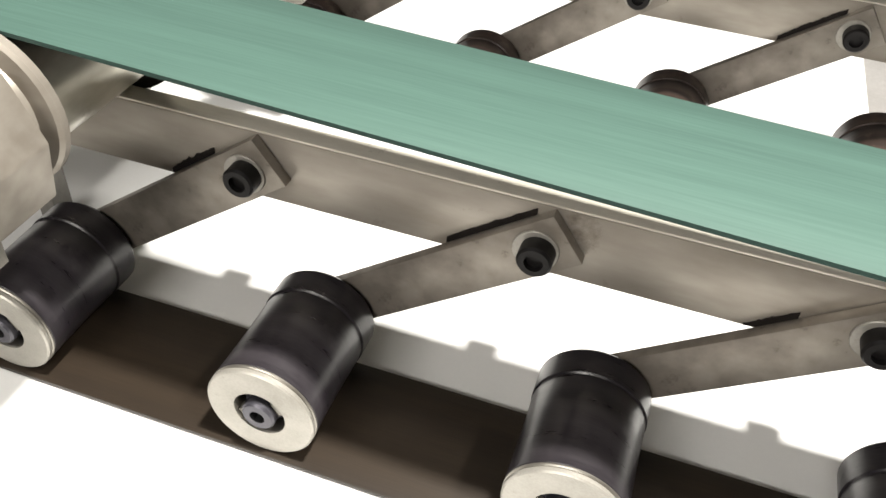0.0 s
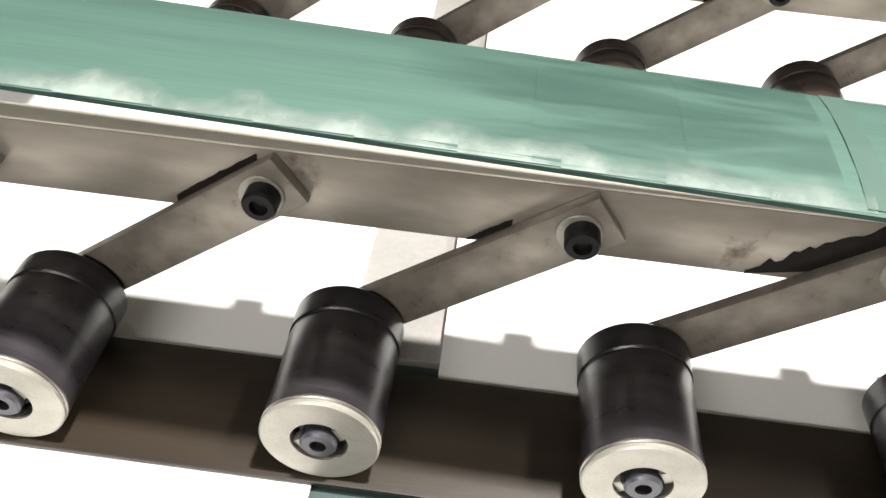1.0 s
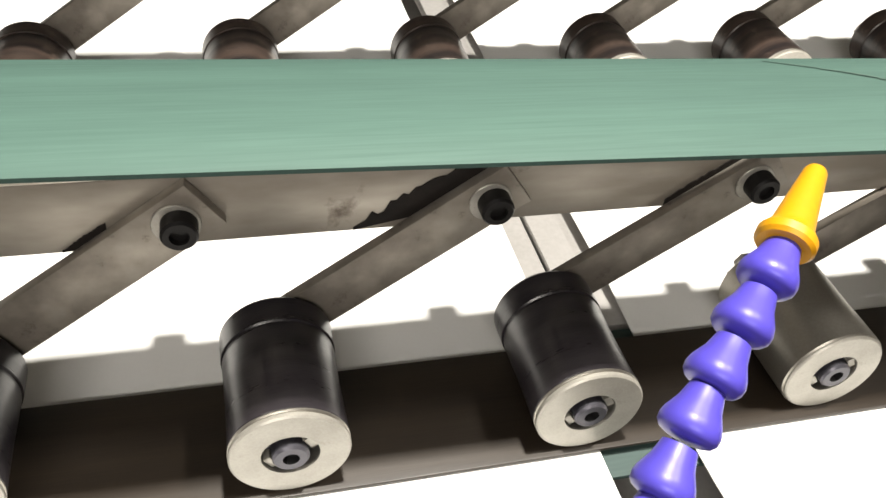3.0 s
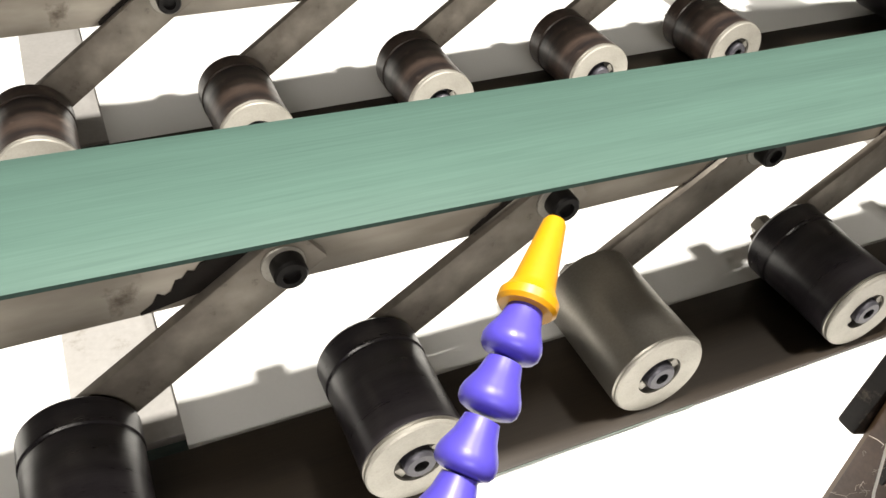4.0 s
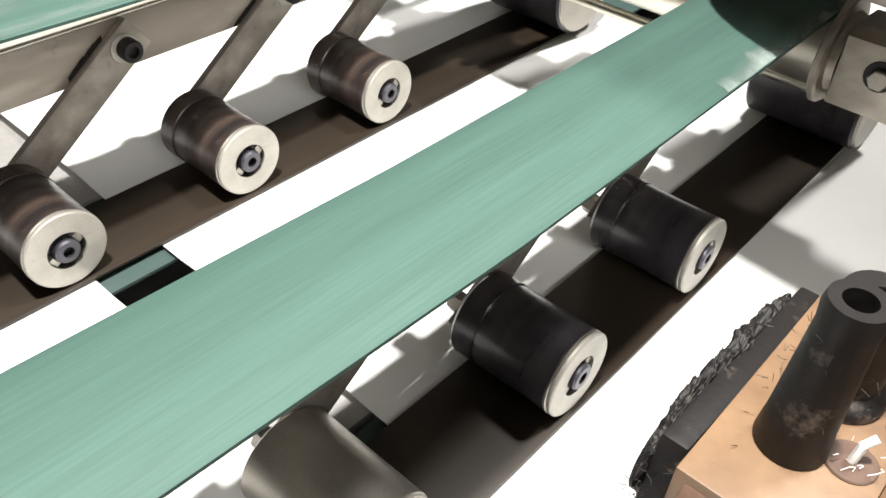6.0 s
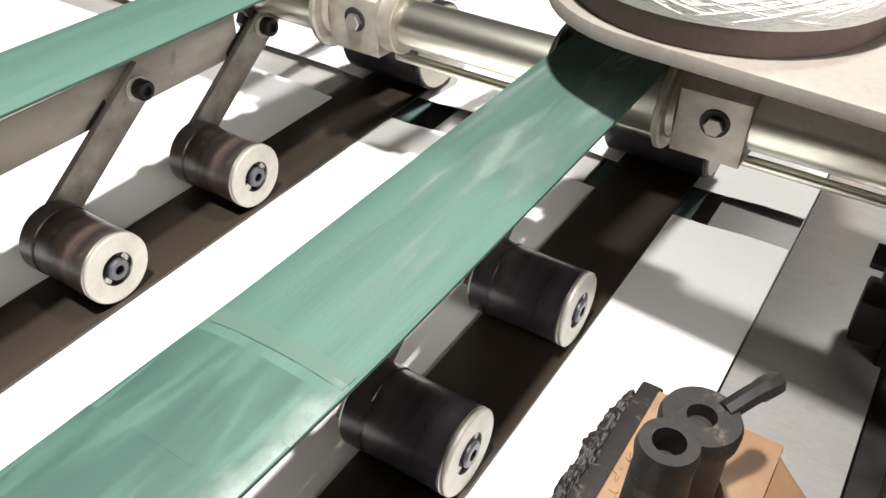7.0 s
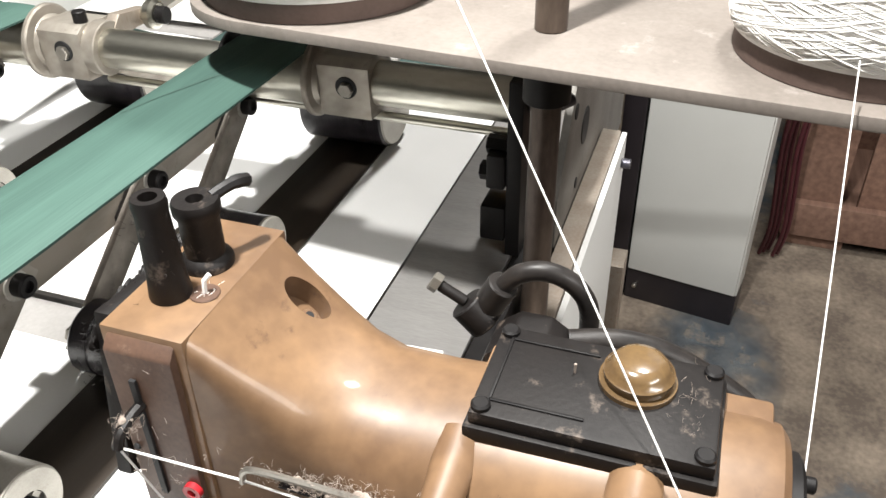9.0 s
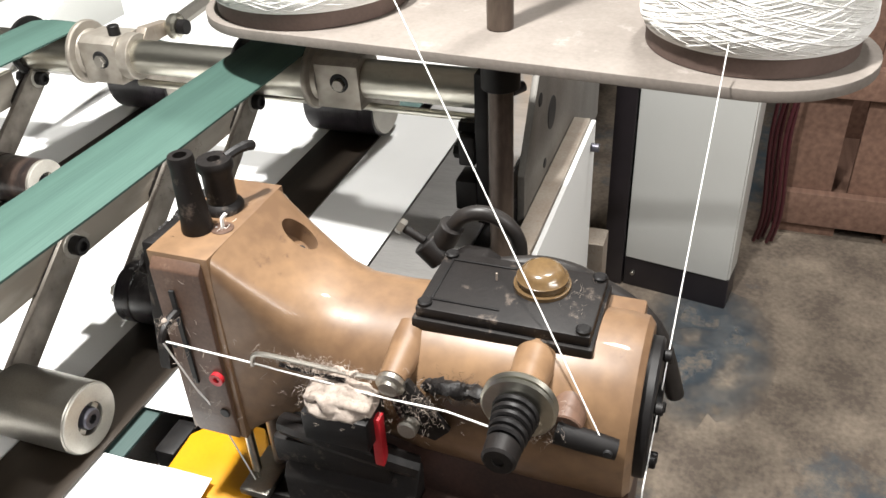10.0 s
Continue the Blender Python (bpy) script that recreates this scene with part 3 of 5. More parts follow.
def patch(bm, half_len, y0, y1, rng, rag, n=30, ahead=0.0):
    """A thin ragged mark that lies on the crowned belt."""
    cols, seed = [], rng.uniform(0, 99)
    for k in range(n):
        x = -half_len + 2 * half_len * k / (n - 1)
        a, b = y0, y1 - rag * (0.5 + 0.5 * noise.noise(Vector((x * 260, seed, 0)))) - rag * 0.25 * rng.random()
        cols.append([bm.verts.new((x, yy, crown(yy) + 0.0005)) for yy in (a + (b - a) * j / 6 for j in range(7))])
    for p, q in zip(cols, cols[1:]):
        for j in range(6):
            bm.faces.new((p[j], q[j], q[j + 1], p[j + 1]))
    layer = bm.loops.layers.uv.new("UVMap")
    for f in bm.faces:
        for c in f.loops:
            c[layer].uv = (c.vert.co.x - ahead, c.vert.co.y)
    return bm


SEAM_RNG = random.Random(11)
marks = []
for row in (0, 1):
    shift = 0.0 if row == 0 else 0.9

    def mark(name, bm, mat, ahead):
        ob = new(name, finish(bm, name, mat))
        ob.parent = belts[row]
        marks.append((ob, ahead + shift))
    mark("seam", patch(B(), 0.0045, -0.0345, 0.0345, SEAM_RNG, 0.0006), SEAM, 0.0)
    for k in range(9):
        wide = (0.014, 0.020, 0.027, 0.030, 0.028, 0.022, 0.018, 0.013, 0.009)[k]
        mark("worn_edge", patch(B(), 0.0166, -0.0358, -0.0355 + wide, SEAM_RNG, 0.0, 30, 0.018 + 0.033 * k), SCUFF, 0.018 + 0.033 * k)
    for k in range(11):
        mark("faded_streak", patch(B(), 0.0251, -0.0350, 0.0350, SEAM_RNG, 0.0, 12, -0.04 - 0.05 * k), FADED, -0.04 - 0.05 * k)
    for k in range(3):
        mark("dark_stain", patch(B(), 0.0251, -0.0350, 0.0350, SEAM_RNG, 0.0, 12, 0.035 + 0.05 * k), STAIN, 0.035 + 0.05 * k)
    for k in range(6):
        y0 = -0.024 + 0.0092 * k
        bm = B()
        cols = []
        for j in range(7):
            f = j / 6
            yy = y0 + 0.0092 * (1 - f)
            w = 0.0016 * (0.35 + 0.65 * math.sin(math.pi * (k + 1 - f) / 6.5))
            cols.append((bm.verts.new((-0.0115 + 0.023 * f, yy, crown(yy) + 0.0005)), bm.verts.new((-0.0115 + 0.023 * f, yy - w, crown(yy - w) + 0.0005))))
        for p, q in zip(cols, cols[1:]):
            bm.faces.new((p[0], p[1], q[1], q[0]))
        mark("crease", bm, SEAM, -1.216 + 0.0226 * (k - 2.5))

# ---------------------------------------------------------------- cross shaft with pulleys and end wheels


def pulley_station(x, y, z, wheel=True):
    t = thing("pulley_station", x, y, z - 0.06, "grey steel clamp block with flanged belt pulley and black guide wheel", "pulley", "pulley stations")
    lane0 = belt_y(x)
    part("pulley", rod(B(), (x, y + lane0 - 0.036, z), (x, y + lane0 + 0.038, z), TOP_R - 0.0032, seg=40), CHROME, t)
    part("flange", lathe(B(), (x, y + lane0 - 0.0365, z), (0, -1, 0), [(0, 0), (0, 0.0335), (0.0012, 0.0355), (0.0045, 0.0355), (0.006, 0.034), (0.0065, 0.026), (0.011, 0.024), (0.011, 0)], 40), STEEL, t)
    part("flange", lathe(B(), (x, y + lane0 + 0.0385, z), (0, 1, 0), [(0, 0), (0, 0.034), (0.003, 0.0345), (0.006, 0.033), (0.006, 0)], 36), BLACK_STEEL, t)
    y1 = y + lane0 - 0.048
    outline = [(x - 0.022, z - 0.026), (x + 0.030, z - 0.030), (x + 0.034, z - 0.004), (x + 0.022, z + 0.023), (x - 0.014, z + 0.0255), (x - 0.0235, z + 0.020)]
    block = part("clamp_block", prism(B(), outline, "y", y1 - 0.047, y1, 0.0012), STEEL, t)
    part("slot", rod(B(), (x - 0.0242, y1 - 0.026, z + 0.002), (x - 0.0228, y1 - 0.026, z + 0.002), 0.0098), HOLE_SHADE, block)
    part("clamp_bolt", hexagon(B(), (x - 0.0235, y1 - 0.0265, z + 0.001), (-1, 0, 0), 0.0068, 0.005), SILVER, block)
    if wheel:
        wx, wz, wr = x + 0.143, 0.0475, 0.0438
        part("guide_wheel", lathe(B(), (wx, y - 0.012, wz), (0, 1, 0), [(0, 0), (0, wr - 0.002), (0.002, wr), (0.090, wr), (0.092, wr - 0.002), (0.092, 0)], 48), RUBBER, t, "black rubber guide wheel")
        part("wheel_cap", lathe(B(), (wx, y - 0.012, wz), (0, -1, 0), [(0, 0.0), (0, wr - 0.002), (0.002, wr - 0.003), (0.0025, 0.012), (0.006, 0.011), (0.006, 0)], 40), SILVER, t)
        link = [(x + 0.004, z + 0.012), (x + 0.03, z + 0.012), (wx + 0.014, wz + 0.008), (wx + 0.004, wz - 0.014), (wx - 0.014, wz - 0.008), (x + 0.004, z - 0.02)]
        part("link_plate", prism(B(), link, "y", y - 0.0255, y - 0.0205, 0.0008), STEEL, t)
    else:
        part("hanger_bolt", hexagon(rod(B(), (x - 0.004, y1 - 0.02, z - 0.05), (x - 0.004, y1 - 0.02, z - 0.025), 0.008), (x - 0.004, y1 - 0.02, z - 0.062), (0, 0, 1), 0.013, 0.012), BRIGHT_STEEL, t)
    return t


for y in ROWS_Y:
    pulley_station(SX, y, SZ)
LX = -0.252
LZ = belt_z(LX) - TOP_R
for y in ROWS_Y:
    pulley_station(LX, y, LZ, False)

# out-of-view beam and strut, added to cast shade on the bags at the left
t = thing("cross_beam", LX - 0.045, 0.16, LZ - 0.04, "unseen dark steel beam with a shaft, added to shade the bags between the pulley stations", "beam")
part("beam", box(B(), LX - 0.092, LX - 0.008, 0.098, 0.236, LZ - 0.052, LZ - 0.036, 0.001), SIDE_STEEL, t)
part("shaft", rod(B(), (LX, 0.094, LZ), (LX, 0.236, LZ), 0.0185, seg=40), CHROME, t)
part("strut", box(B(), LX - 0.092, LX - 0.080, 0.10, 0.115, -0.008, LZ - 0.052, 0.001), SIDE_STEEL, t)

t = thing("cross_shaft", SX, 0.2, SZ - 0.02, "polished round steel cross shaft in a black end clamp", "shaft")
part("shaft", rod(B(), (SX, -0.178, SZ), (SX, -0.058, SZ), 0.0195, seg=40), CHROME, t)
part("shaft", rod(B(), (SX, 0.082, SZ), (SX, 0.232, SZ), 0.0185, seg=40), CHROME, t)
part("shaft", rod(B(), (SX, 0.37, SZ), (SX, 0.62, SZ), 0.0185, seg=40), CHROME, t)
part("collar", rod(B(), (SX, 0.214, SZ), (SX, 0.228, SZ), 0.0255, seg=36), STEEL, t)
clamp = part("end_clamp", prism(B(), [(SX - 0.022, SZ + 0.024), (SX + 0.022, SZ + 0.024), (SX + 0.024, SZ - 0.03), (SX + 0.02, -0.003), (SX - 0.02, -0.003), (SX - 0.024, SZ - 0.03)], "y", -0.191, -0.178, 0.0015), BLACK_STEEL, t)
part("clamp_screw", rod(B(), (SX, -0.191, SZ), (SX, -0.209, SZ), 0.0085), BOLT, clamp)
# black stubs and blocks stand for the stepped shadow beside the clamp
for k in range(2):
    part("shadow_stub", rod(B(), (SX - 0.008, -0.178, 0.100 - 0.026 * k), (SX - 0.008, -0.158 + 0.006 * k, 0.100 - 0.026 * k), 0.0085, seg=6), BLACK_STEEL, clamp)
part("shadow_block", box(B(), SX - 0.026, SX + 0.012, -0.1778, -0.161, 0.066, 0.098, 0.003), BLACK_STEEL, clamp)
part("shadow_block", box(B(), SX - 0.022, SX + 0.012, -0.1778, -0.155, 0.012, 0.046, 0.003), BLACK_STEEL, clamp)
part("tie_rod", rod(B(), (SX + 0.006, -0.177, SZ - 0.034), (SX + 0.006, 0.23, SZ - 0.034), 0.0042), CHROME, t)

t = thing("lever_linkage", 0.86, 0.222, 0.12, "brass-coloured lever with a chrome ball joint and thin push rod", "linkage")
lever = [(SX + 0.010, SZ + 0.016), (SX + 0.020, SZ + 0.026), (SX + 0.062, SZ + 0.020), (SX + 0.066, SZ + 0.006), (SX + 0.022, SZ + 0.006)]
part("lever", prism(B(), lever, "y", 0.213, 0.226, 0.001), FRAME_STEEL, t)
part("ball_joint", lathe(B(), (SX + 0.06, 0.213, SZ + 0.014), (0, -1, 0), [(0, 0), (0, 0.011), (0.004, 0.0145), (0.010, 0.0145), (0.013, 0.011), (0.013, 0)], 30), CHROME, t)
part("joint_screw", rod(B(), (SX + 0.06, 0.200, SZ + 0.014), (SX + 0.06, 0.190, SZ + 0.014), 0.0085), BLACK_STEEL, t)
rodend = part("push_rod", rod(B(), (SX + 0.07, 0.207, SZ + 0.018), (SX + 0.235, 0.165, SZ + 0.055), 0.0042), CHROME, t)
part("rod_sleeve", rod(B(), (SX + 0.072, 0.206, SZ + 0.018), (SX + 0.112, 0.196, SZ + 0.027), 0.0082, seg=6), SILVER, rodend)
part("set_screw", rod(B(), (SX - 0.006, 0.236, SZ + 0.025), (SX - 0.006, 0.236, SZ + 0.036), 0.0065), BLACK_STEEL, t)

t = thing("side_bracket", 0.93, 0.37, 0.06, "grey bracket plate with a bolt hole beside the far belt", "bracket")
pl = part("plate", prism(B(), [(0.80, 0.105), (1.02, 0.105), (1.02, 0.185), (0.98, 0.185)], "y", 0.40, 0.406, 0.001), CABINET, t)
part("bolt_hole", rod(B(), (0.995, 0.3994, 0.165), (0.995, 0.3985, 0.165), 0.005), HOLE_SHADE, pl)

# ---------------------------------------------------------------- frame at the end of the table
t = thing("end_frame", 0.9, -0.22, FLOOR, "worn steel side frame with bolt holes and bright edge bar", "frame")
fr = part("side_plate", prism(B(), [(0.86, -0.12), (1.33, -0.12), (1.33, -0.05), (1.27, 0.125), (0.93, 0.125), (0.86, 0.02)], "y", -0.2105, -0.2025, 0.001), SIDE_STEEL, t, "dark grey side plate")
# flat black discs on the plate give the holes' shade
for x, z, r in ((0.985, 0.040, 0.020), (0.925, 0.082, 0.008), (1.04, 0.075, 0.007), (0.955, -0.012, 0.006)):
    part("bolt_hole", rod(B(), (x, -0.2106, z), (x, -0.2116, z), r), HOLE_SHADE, fr)
part("edge_bar", box(B(), 0.66, 1.125, -0.2335, -0.2115, -0.055, -0.030, 0.001), FRAME_STEEL, t, "bright worn edge bar")
part("edge_strip", box(B(), 0.60, 1.35, -0.2015, -0.1845, -0.05, -0.004, 0.001), BLACK_STEEL, t, "black edge strip")
part("white_panel", box(B(), 0.70, 1.13, -0.2405, -0.2345, -0.55, -0.034, 0.001), WHITE_PAINT, t, "white side panel")
part("edge_screw", rod(B(), (1.10, -0.2405, -0.06), (1.10, -0.252, -0.06), 0.006), BOLT, t)
for x in (0.7, 1.25):
    part("leg", box(B(), x - 0.025, x + 0.025, -0.25, -0.215, FLOOR, -0.30, 0.002), FRAME_STEEL, t)

# ---------------------------------------------------------------- yarn stand
PZ = 0.226
PC = Vector((0.766, -0.216, 0))
along = Vector((0.085, 0.996, 0))
across = Vector((0.996, -0.085, 0))
stand = thing("yarn_stand", PC.x, PC.y, FLOOR, "dusty grey oval plate on a stained tube post for yarn cones", "yarn stand")
bm = B()
pts = []
for k in range(25):
    a = math.pi * k / 24
    p = PC + along * (0.203 + 0.088 * math.sin(a)) + across * (0.088 * math.cos(a))
    pts.append((p.x, p.y))
for k in range(25):
    a = math.pi + math.pi * k / 24
    p = PC + along * (-0.203 + 0.088 * math.sin(a)) + across * (0.088 * math.cos(a))
    pts.append((p.x, p.y))
part("plate", prism(bm, pts, "z", PZ - 0.009, PZ, 0.0012), [PLATE], stand, "dusty grey oval plate")
px, py = 0.744, -0.218
part("post", lathe(B(), (px, py, FLOOR), (0, 0, 1), [(0, 0.0), (0, 0.0112), (PZ - 0.05 - FLOOR, 0.0112), (PZ - 0.05 - FLOOR, 0)], 28), POST, stand)
part("post", rod(B(), (px, py, PZ), (px, py, PZ + 0.75), 0.0112, seg=28), POST, stand)
part("collar", rod(B(), (px, py, PZ - 0.052), (px, py, PZ - 0.0092), 0.0172, seg=32), BLACK_STEEL, stand, "black collar under the plate")
part("collar_screw", rod(B(), (px + 0.010, py - 0.006, PZ - 0.06), (px + 0.024, py - 0.014, PZ - 0.06), 0.005), BOLT, stand)
part("cross_arm", tube(B(), [(px, py, PZ + 0.74), (0.805, 0.175, PZ + 0.74)], 0.006, 12), POST, stand)


def yarn_cone(cx, cy, seed, size=1.0):
    t = thing("yarn_cone", cx, cy, PZ, "large cone of white cross-wound yarn on a brown disc", "yarn cone", "yarn cones on the stand")
    part("base_disc", rod(B(), (cx, cy, PZ), (cx, cy, PZ + 0.0155), 0.0785 * size, seg=64), CARDBOARD, t, "dark brown base disc")
    z0, h, r0, r1 = PZ + 0.0155, 0.17, 0.0850 * size, 0.066 * size

    def radius(f):
        return (r0 + (r1 - r0) * f) - 0.004 * max(0.0, 1 - f / 0.07) ** 2
    prof = [(0, 0)] + [(h * k / 16, radius(k / 16) - 0.0002) for k in range(17)] + [(h, 0)]
    part("yarn_body", lathe(B(), (cx, cy, z0), (0, 0, 1), prof, 64), YARN_UNDER, t)
    rng = random.Random(seed)
    bm = B()
    for s in range(430):
        a0, turn = rng.uniform(0, 6.283), rng.choice((-1, 1)) * rng.uniform(3.9, 5.0)
        f0, f1 = rng.choice(((0.0, 1.0), (0.0, 0.7), (0.02, 0.9)))
        n, pts = 80, []
        lift = rng.uniform(-0.0007, 0.0002)
        for k in range(n + 1):
            f = k / n
            g = f0 + (f1 - f0) * f
            a = a0 + turn * f * 1.6
            r = radius(g) + lift + 0.0003 * math.sin(9 * a + s)
            pts.append((cx + r * math.cos(a), cy + r * math.sin(a), z0 + h * g + 0.002))
        tube(bm, pts, rng.uniform(0.0005, 0.0010), 4, False)
    part("yarn_winding", bm, YARN, t, "crossing strands of white yarn")
    part("core_tube", rod(B(), (cx, cy, z0 + h - 0.002), (cx, cy, z0 + h + 0.03), 0.018), CARDBOARD, t)


c1, c2 = PC + along * 0.19, PC - along * 0.198
yarn_cone(c1.x + 0.004, c1.y, 3, 1.13)
yarn_cone(c2.x + 0.008, c2.y, 5)

# ---------------------------------------------------------------- sewing head
head = thing("sewing_machine", 0.45, -0.25, FLOOR, "dusty tan industrial bag-closing sewing machine with black fittings and lint", "sewing machine")


def loft(bm, sections, seg=40):
    """Sections across y: (y, middle x, middle z, half width, half height, squareness)."""
    rings = []
    for y, cx, cz, hw, hh, sq in sections:
        ring = []
        for k in range(seg):
            a = 2 * math.pi * k / seg
            c, s = math.cos(a), math.sin(a)
            e = 2 / sq
            ring.append(bm.verts.new((cx + hw * math.copysign(abs(c) ** e, c), y, cz + hh * math.copysign(abs(s) ** e, s))))
        rings.append(ring)
    for p, q in zip(rings, rings[1:]):
        for k in range(seg):
            bm.faces.new((p[k], p[(k + 1) % seg], q[(k + 1) % seg], q[k]))
    bm.faces.new(rings[0][::-1])
    bm.faces.new(rings[-1])
    return bm


# needle column: flat faced block with a slanting lower end
bm = B()
prism(bm, [(0.4085, 0.2045), (0.497, 0.2035), (0.499, 0.13), (0.488, 0.088), (0.455, 0.066), (0.4055, 0.0655)], "y", -0.1435, -0.1035, 0.0008)
column = part("needle_column", bm, BROWN_ENAMEL, head, "tan enamelled needle column")
# same enamel as the column, its shaded front put into a darker colour
bm = B()
prism(bm, [(0.4085, 0.202), (0.4035, 0.196), (0.4025, 0.085), (0.4052, 0.0645)], "y", -0.1395, -0.1065, 0.0012)
part("face_plate", bm, DARK_ENAMEL, column, "greasy tan-brown face plate, coloured darker for shade")
# arm: swept from the column's shoulder into a round tube
arm = part("arm", loft(B(), [
    (-0.1436, 0.4525, 0.135, 0.0440, 0.0690, 14), (-0.150, 0.453, 0.134, 0.0435, 0.0640, 11), (-0.160, 0.454, 0.132, 0.043, 0.0570, 8),
    (-0.170, 0.455, 0.130, 0.0425, 0.0510, 6), (-0.180, 0.456, 0.1275, 0.042, 0.0462, 4.5), (-0.192, 0.457, 0.125, 0.0415, 0.0435, 3),
    (-0.208, 0.457, 0.120, 0.0425, 0.0440, 2.5), (-0.235, 0.457, 0.1165, 0.0455, 0.0475, 2.3), (-0.262, 0.457, 0.1140, 0.0490, 0.0515, 2.2),
    (-0.330, 0.457, 0.1130, 0.0505, 0.0540, 2.2), (-0.372, 0.457, 0.1130, 0.0505, 0.0545, 2.2), (-0.381, 0.457, 0.113, 0.0490, 0.0530, 2.2), (-0.3845, 0.457, 0.113, 0.045, 0.0490, 2.2)], 56), BROWN_ENAMEL, head, "tan enamelled round arm", 50)
part("lid_seat", box(B(), 0.432, 0.497, -0.378, -0.25, 0.138, 0.1605, 0.003), BROWN_ENAMEL, arm)
part("body_column", loft(B(), [(-0.235, 0.462, 0.01, 0.046, 0.10, 4), (-0.27, 0.462, 0.01, 0.05, 0.105, 4), (-0.36, 0.462, 0.01, 0.05, 0.105, 4), (-0.384, 0.462, 0.01, 0.044, 0.095, 4)], 40), OILY_SHADE, head, "greasy lower body, darkened for the shade under the arm", 50)
part("looper_bed", box(B(), 0.412, 0.515, -0.262, -0.128, -0.055, 0.006, 0.003), GRIME, head)
part("bed_cover", box(B(), 0.385, 0.432, -0.385, -0.262, -0.06, 0.052, 0.004), OILY_SHADE, head)
part("pedestal", box(B(), 0.43, 0.50, -0.37, -0.25, FLOOR, -0.09, 0.004), BLACK_STEEL, head)
# lid with stepped rim, oil glass and screws
lid = part("lid", box(box(B(), 0.4335, 0.4955, -0.3565, -0.2535, 0.1605, 0.1685, 0.0015), 0.4355, 0.4935, -0.3545, -0.2555, 0.1685, 0.1755, 0.0015), GRIME, head, "dusty black lid")
for x0, x1, y0, y1 in ((0.444, 0.4455, -0.302, -0.262), (0.484, 0.4855, -0.302, -0.262), (0.444, 0.4855, -0.263, -0.2615)):
    part("rim_line", box(B(), x0, x1, y0, y1, 0.1755, 0.1764, 0.0003), BLACK_STEEL, lid)
for x in (0.440, 0.489):
    for y in (-0.350, -0.260):
        part("lid_screw", lathe(B(), (x, y, 0.1755), (0, 0, 1), [(0, 0), (0, 0.0042), (0.0018, 0.0042), (0.0026, 0.0032), (0.0026, 0)], 16), BLACK_STEEL, lid)
glass = part("oil_glass", lathe(B(), (0.474, -0.3195, 0.1755), (0, 0, 1), [(0, 0), (0, 0.0165), (0.0022, 0.0165), (0.0026, 0.0142), (0.005, 0.0142), (0.0054, 0.0150), (0.0068, 0.0150), (0.0074, 0.0140), (0.0100, 0.0126), (0.0122, 0.0108), (0.0132, 0.0080), (0.0136, 0)], 40), AMBER, lid, "yellowed oil sight dome")
bm = fuzz(B(), (0.468, -0.342, 0.177), (0.010, 0.004, 0.0005), 10, 0.004, random.Random(5), 0.00013)
part("lint", bm, LINT, lid)
bm = B()
box(bm, 0.4712, 0.4722, -0.2935, -0.2925, 0.1755, 0.1805)
part("lint", bm, LINT, lid)
# end cover
cover = part("end_cover", lathe(B(), (0.457, -0.3845, 0.115), (0, -1, 0), [(0, 0), (0, 0.041), (0.0055, 0.041), (0.007, 0.0395), (0.007, 0.015), (0.010, 0.014), (0.010, 0)], 40), BLACK_STEEL, head, "black round end cover")
for k in range(6):
    a = math.pi / 3 * k + 0.3
    part("cover_screw", rod(B(), (0.457 + 0.034 * math.cos(a), -0.3915, 0.115 + 0.034 * math.sin(a)), (0.457 + 0.034 * math.cos(a), -0.3965, 0.115 + 0.034 * math.sin(a)), 0.0036), BLACK_STEEL, cover)
# oval recess on the shoulder and the thread hole on top
rec = Matrix.Translation((0.4735, -0.1655, 0.1848)) @ Matrix.Rotation(radians(30), 4, "X")
bm = B()
lathe(bm, (0, 0, 0), (0, 0, 1), [(-0.013, 0), (-0.013, 0.0102), (0.020, 0.0102), (0.020, 0.0)], 32)
for v in bm.verts:
    v.co = rec @ Vector((v.co.x * 0.85, v.co.y * 1.3, v.co.z))
cutter = new("cutter", finish(bm, "cutter", DARK_ENAMEL))
cut = arm.modifiers.new("recess", "BOOLEAN")
cut.operation, cut.solver, cut.object = "DIFFERENCE", "EXACT", cutter
bpy.context.view_layer.update()
shoulder = bpy.data.meshes.new_from_object(arm.evaluated_get(bpy.context.evaluated_depsgraph_get()))
arm.modifiers.clear()
arm.data = shoulder
shoulder.set_sharp_from_angle(angle=radians(35))
bpy.data.objects.remove(cutter)
part("recess_screw", rod(B(), rec @ Vector((0.001, -0.005, -0.0131)), rec @ Vector((0.001, -0.005, -0.0105)), 0.0042), BROWN_ENAMEL, arm)
part("screw_hole", rod(B(), rec @ Vector((0.001, -0.005, -0.0104)), rec @ Vector((0.001, -0.005, -0.0100)), 0.0021), HOLE_SHADE, arm)
# the thread hole is a flat disc, dark for the shade in it
part("thread_hole", rod(B(), (0.4405, -0.1345, 0.2038), (0.4405, -0.1345, 0.2049), 0.0068), DARK_ENAMEL, column)
part("thread_knot", fuzz(tube(B(), [(0.4405, -0.1345, 0.204), (0.441, -0.135, 0.211), (0.443, -0.137, 0.2135)], 0.0012, 6), (0.4385, -0.1335, 0.206), (0.003, 0.0025, 0.001), 4, 0.003, random.Random(3)), YARN, column)
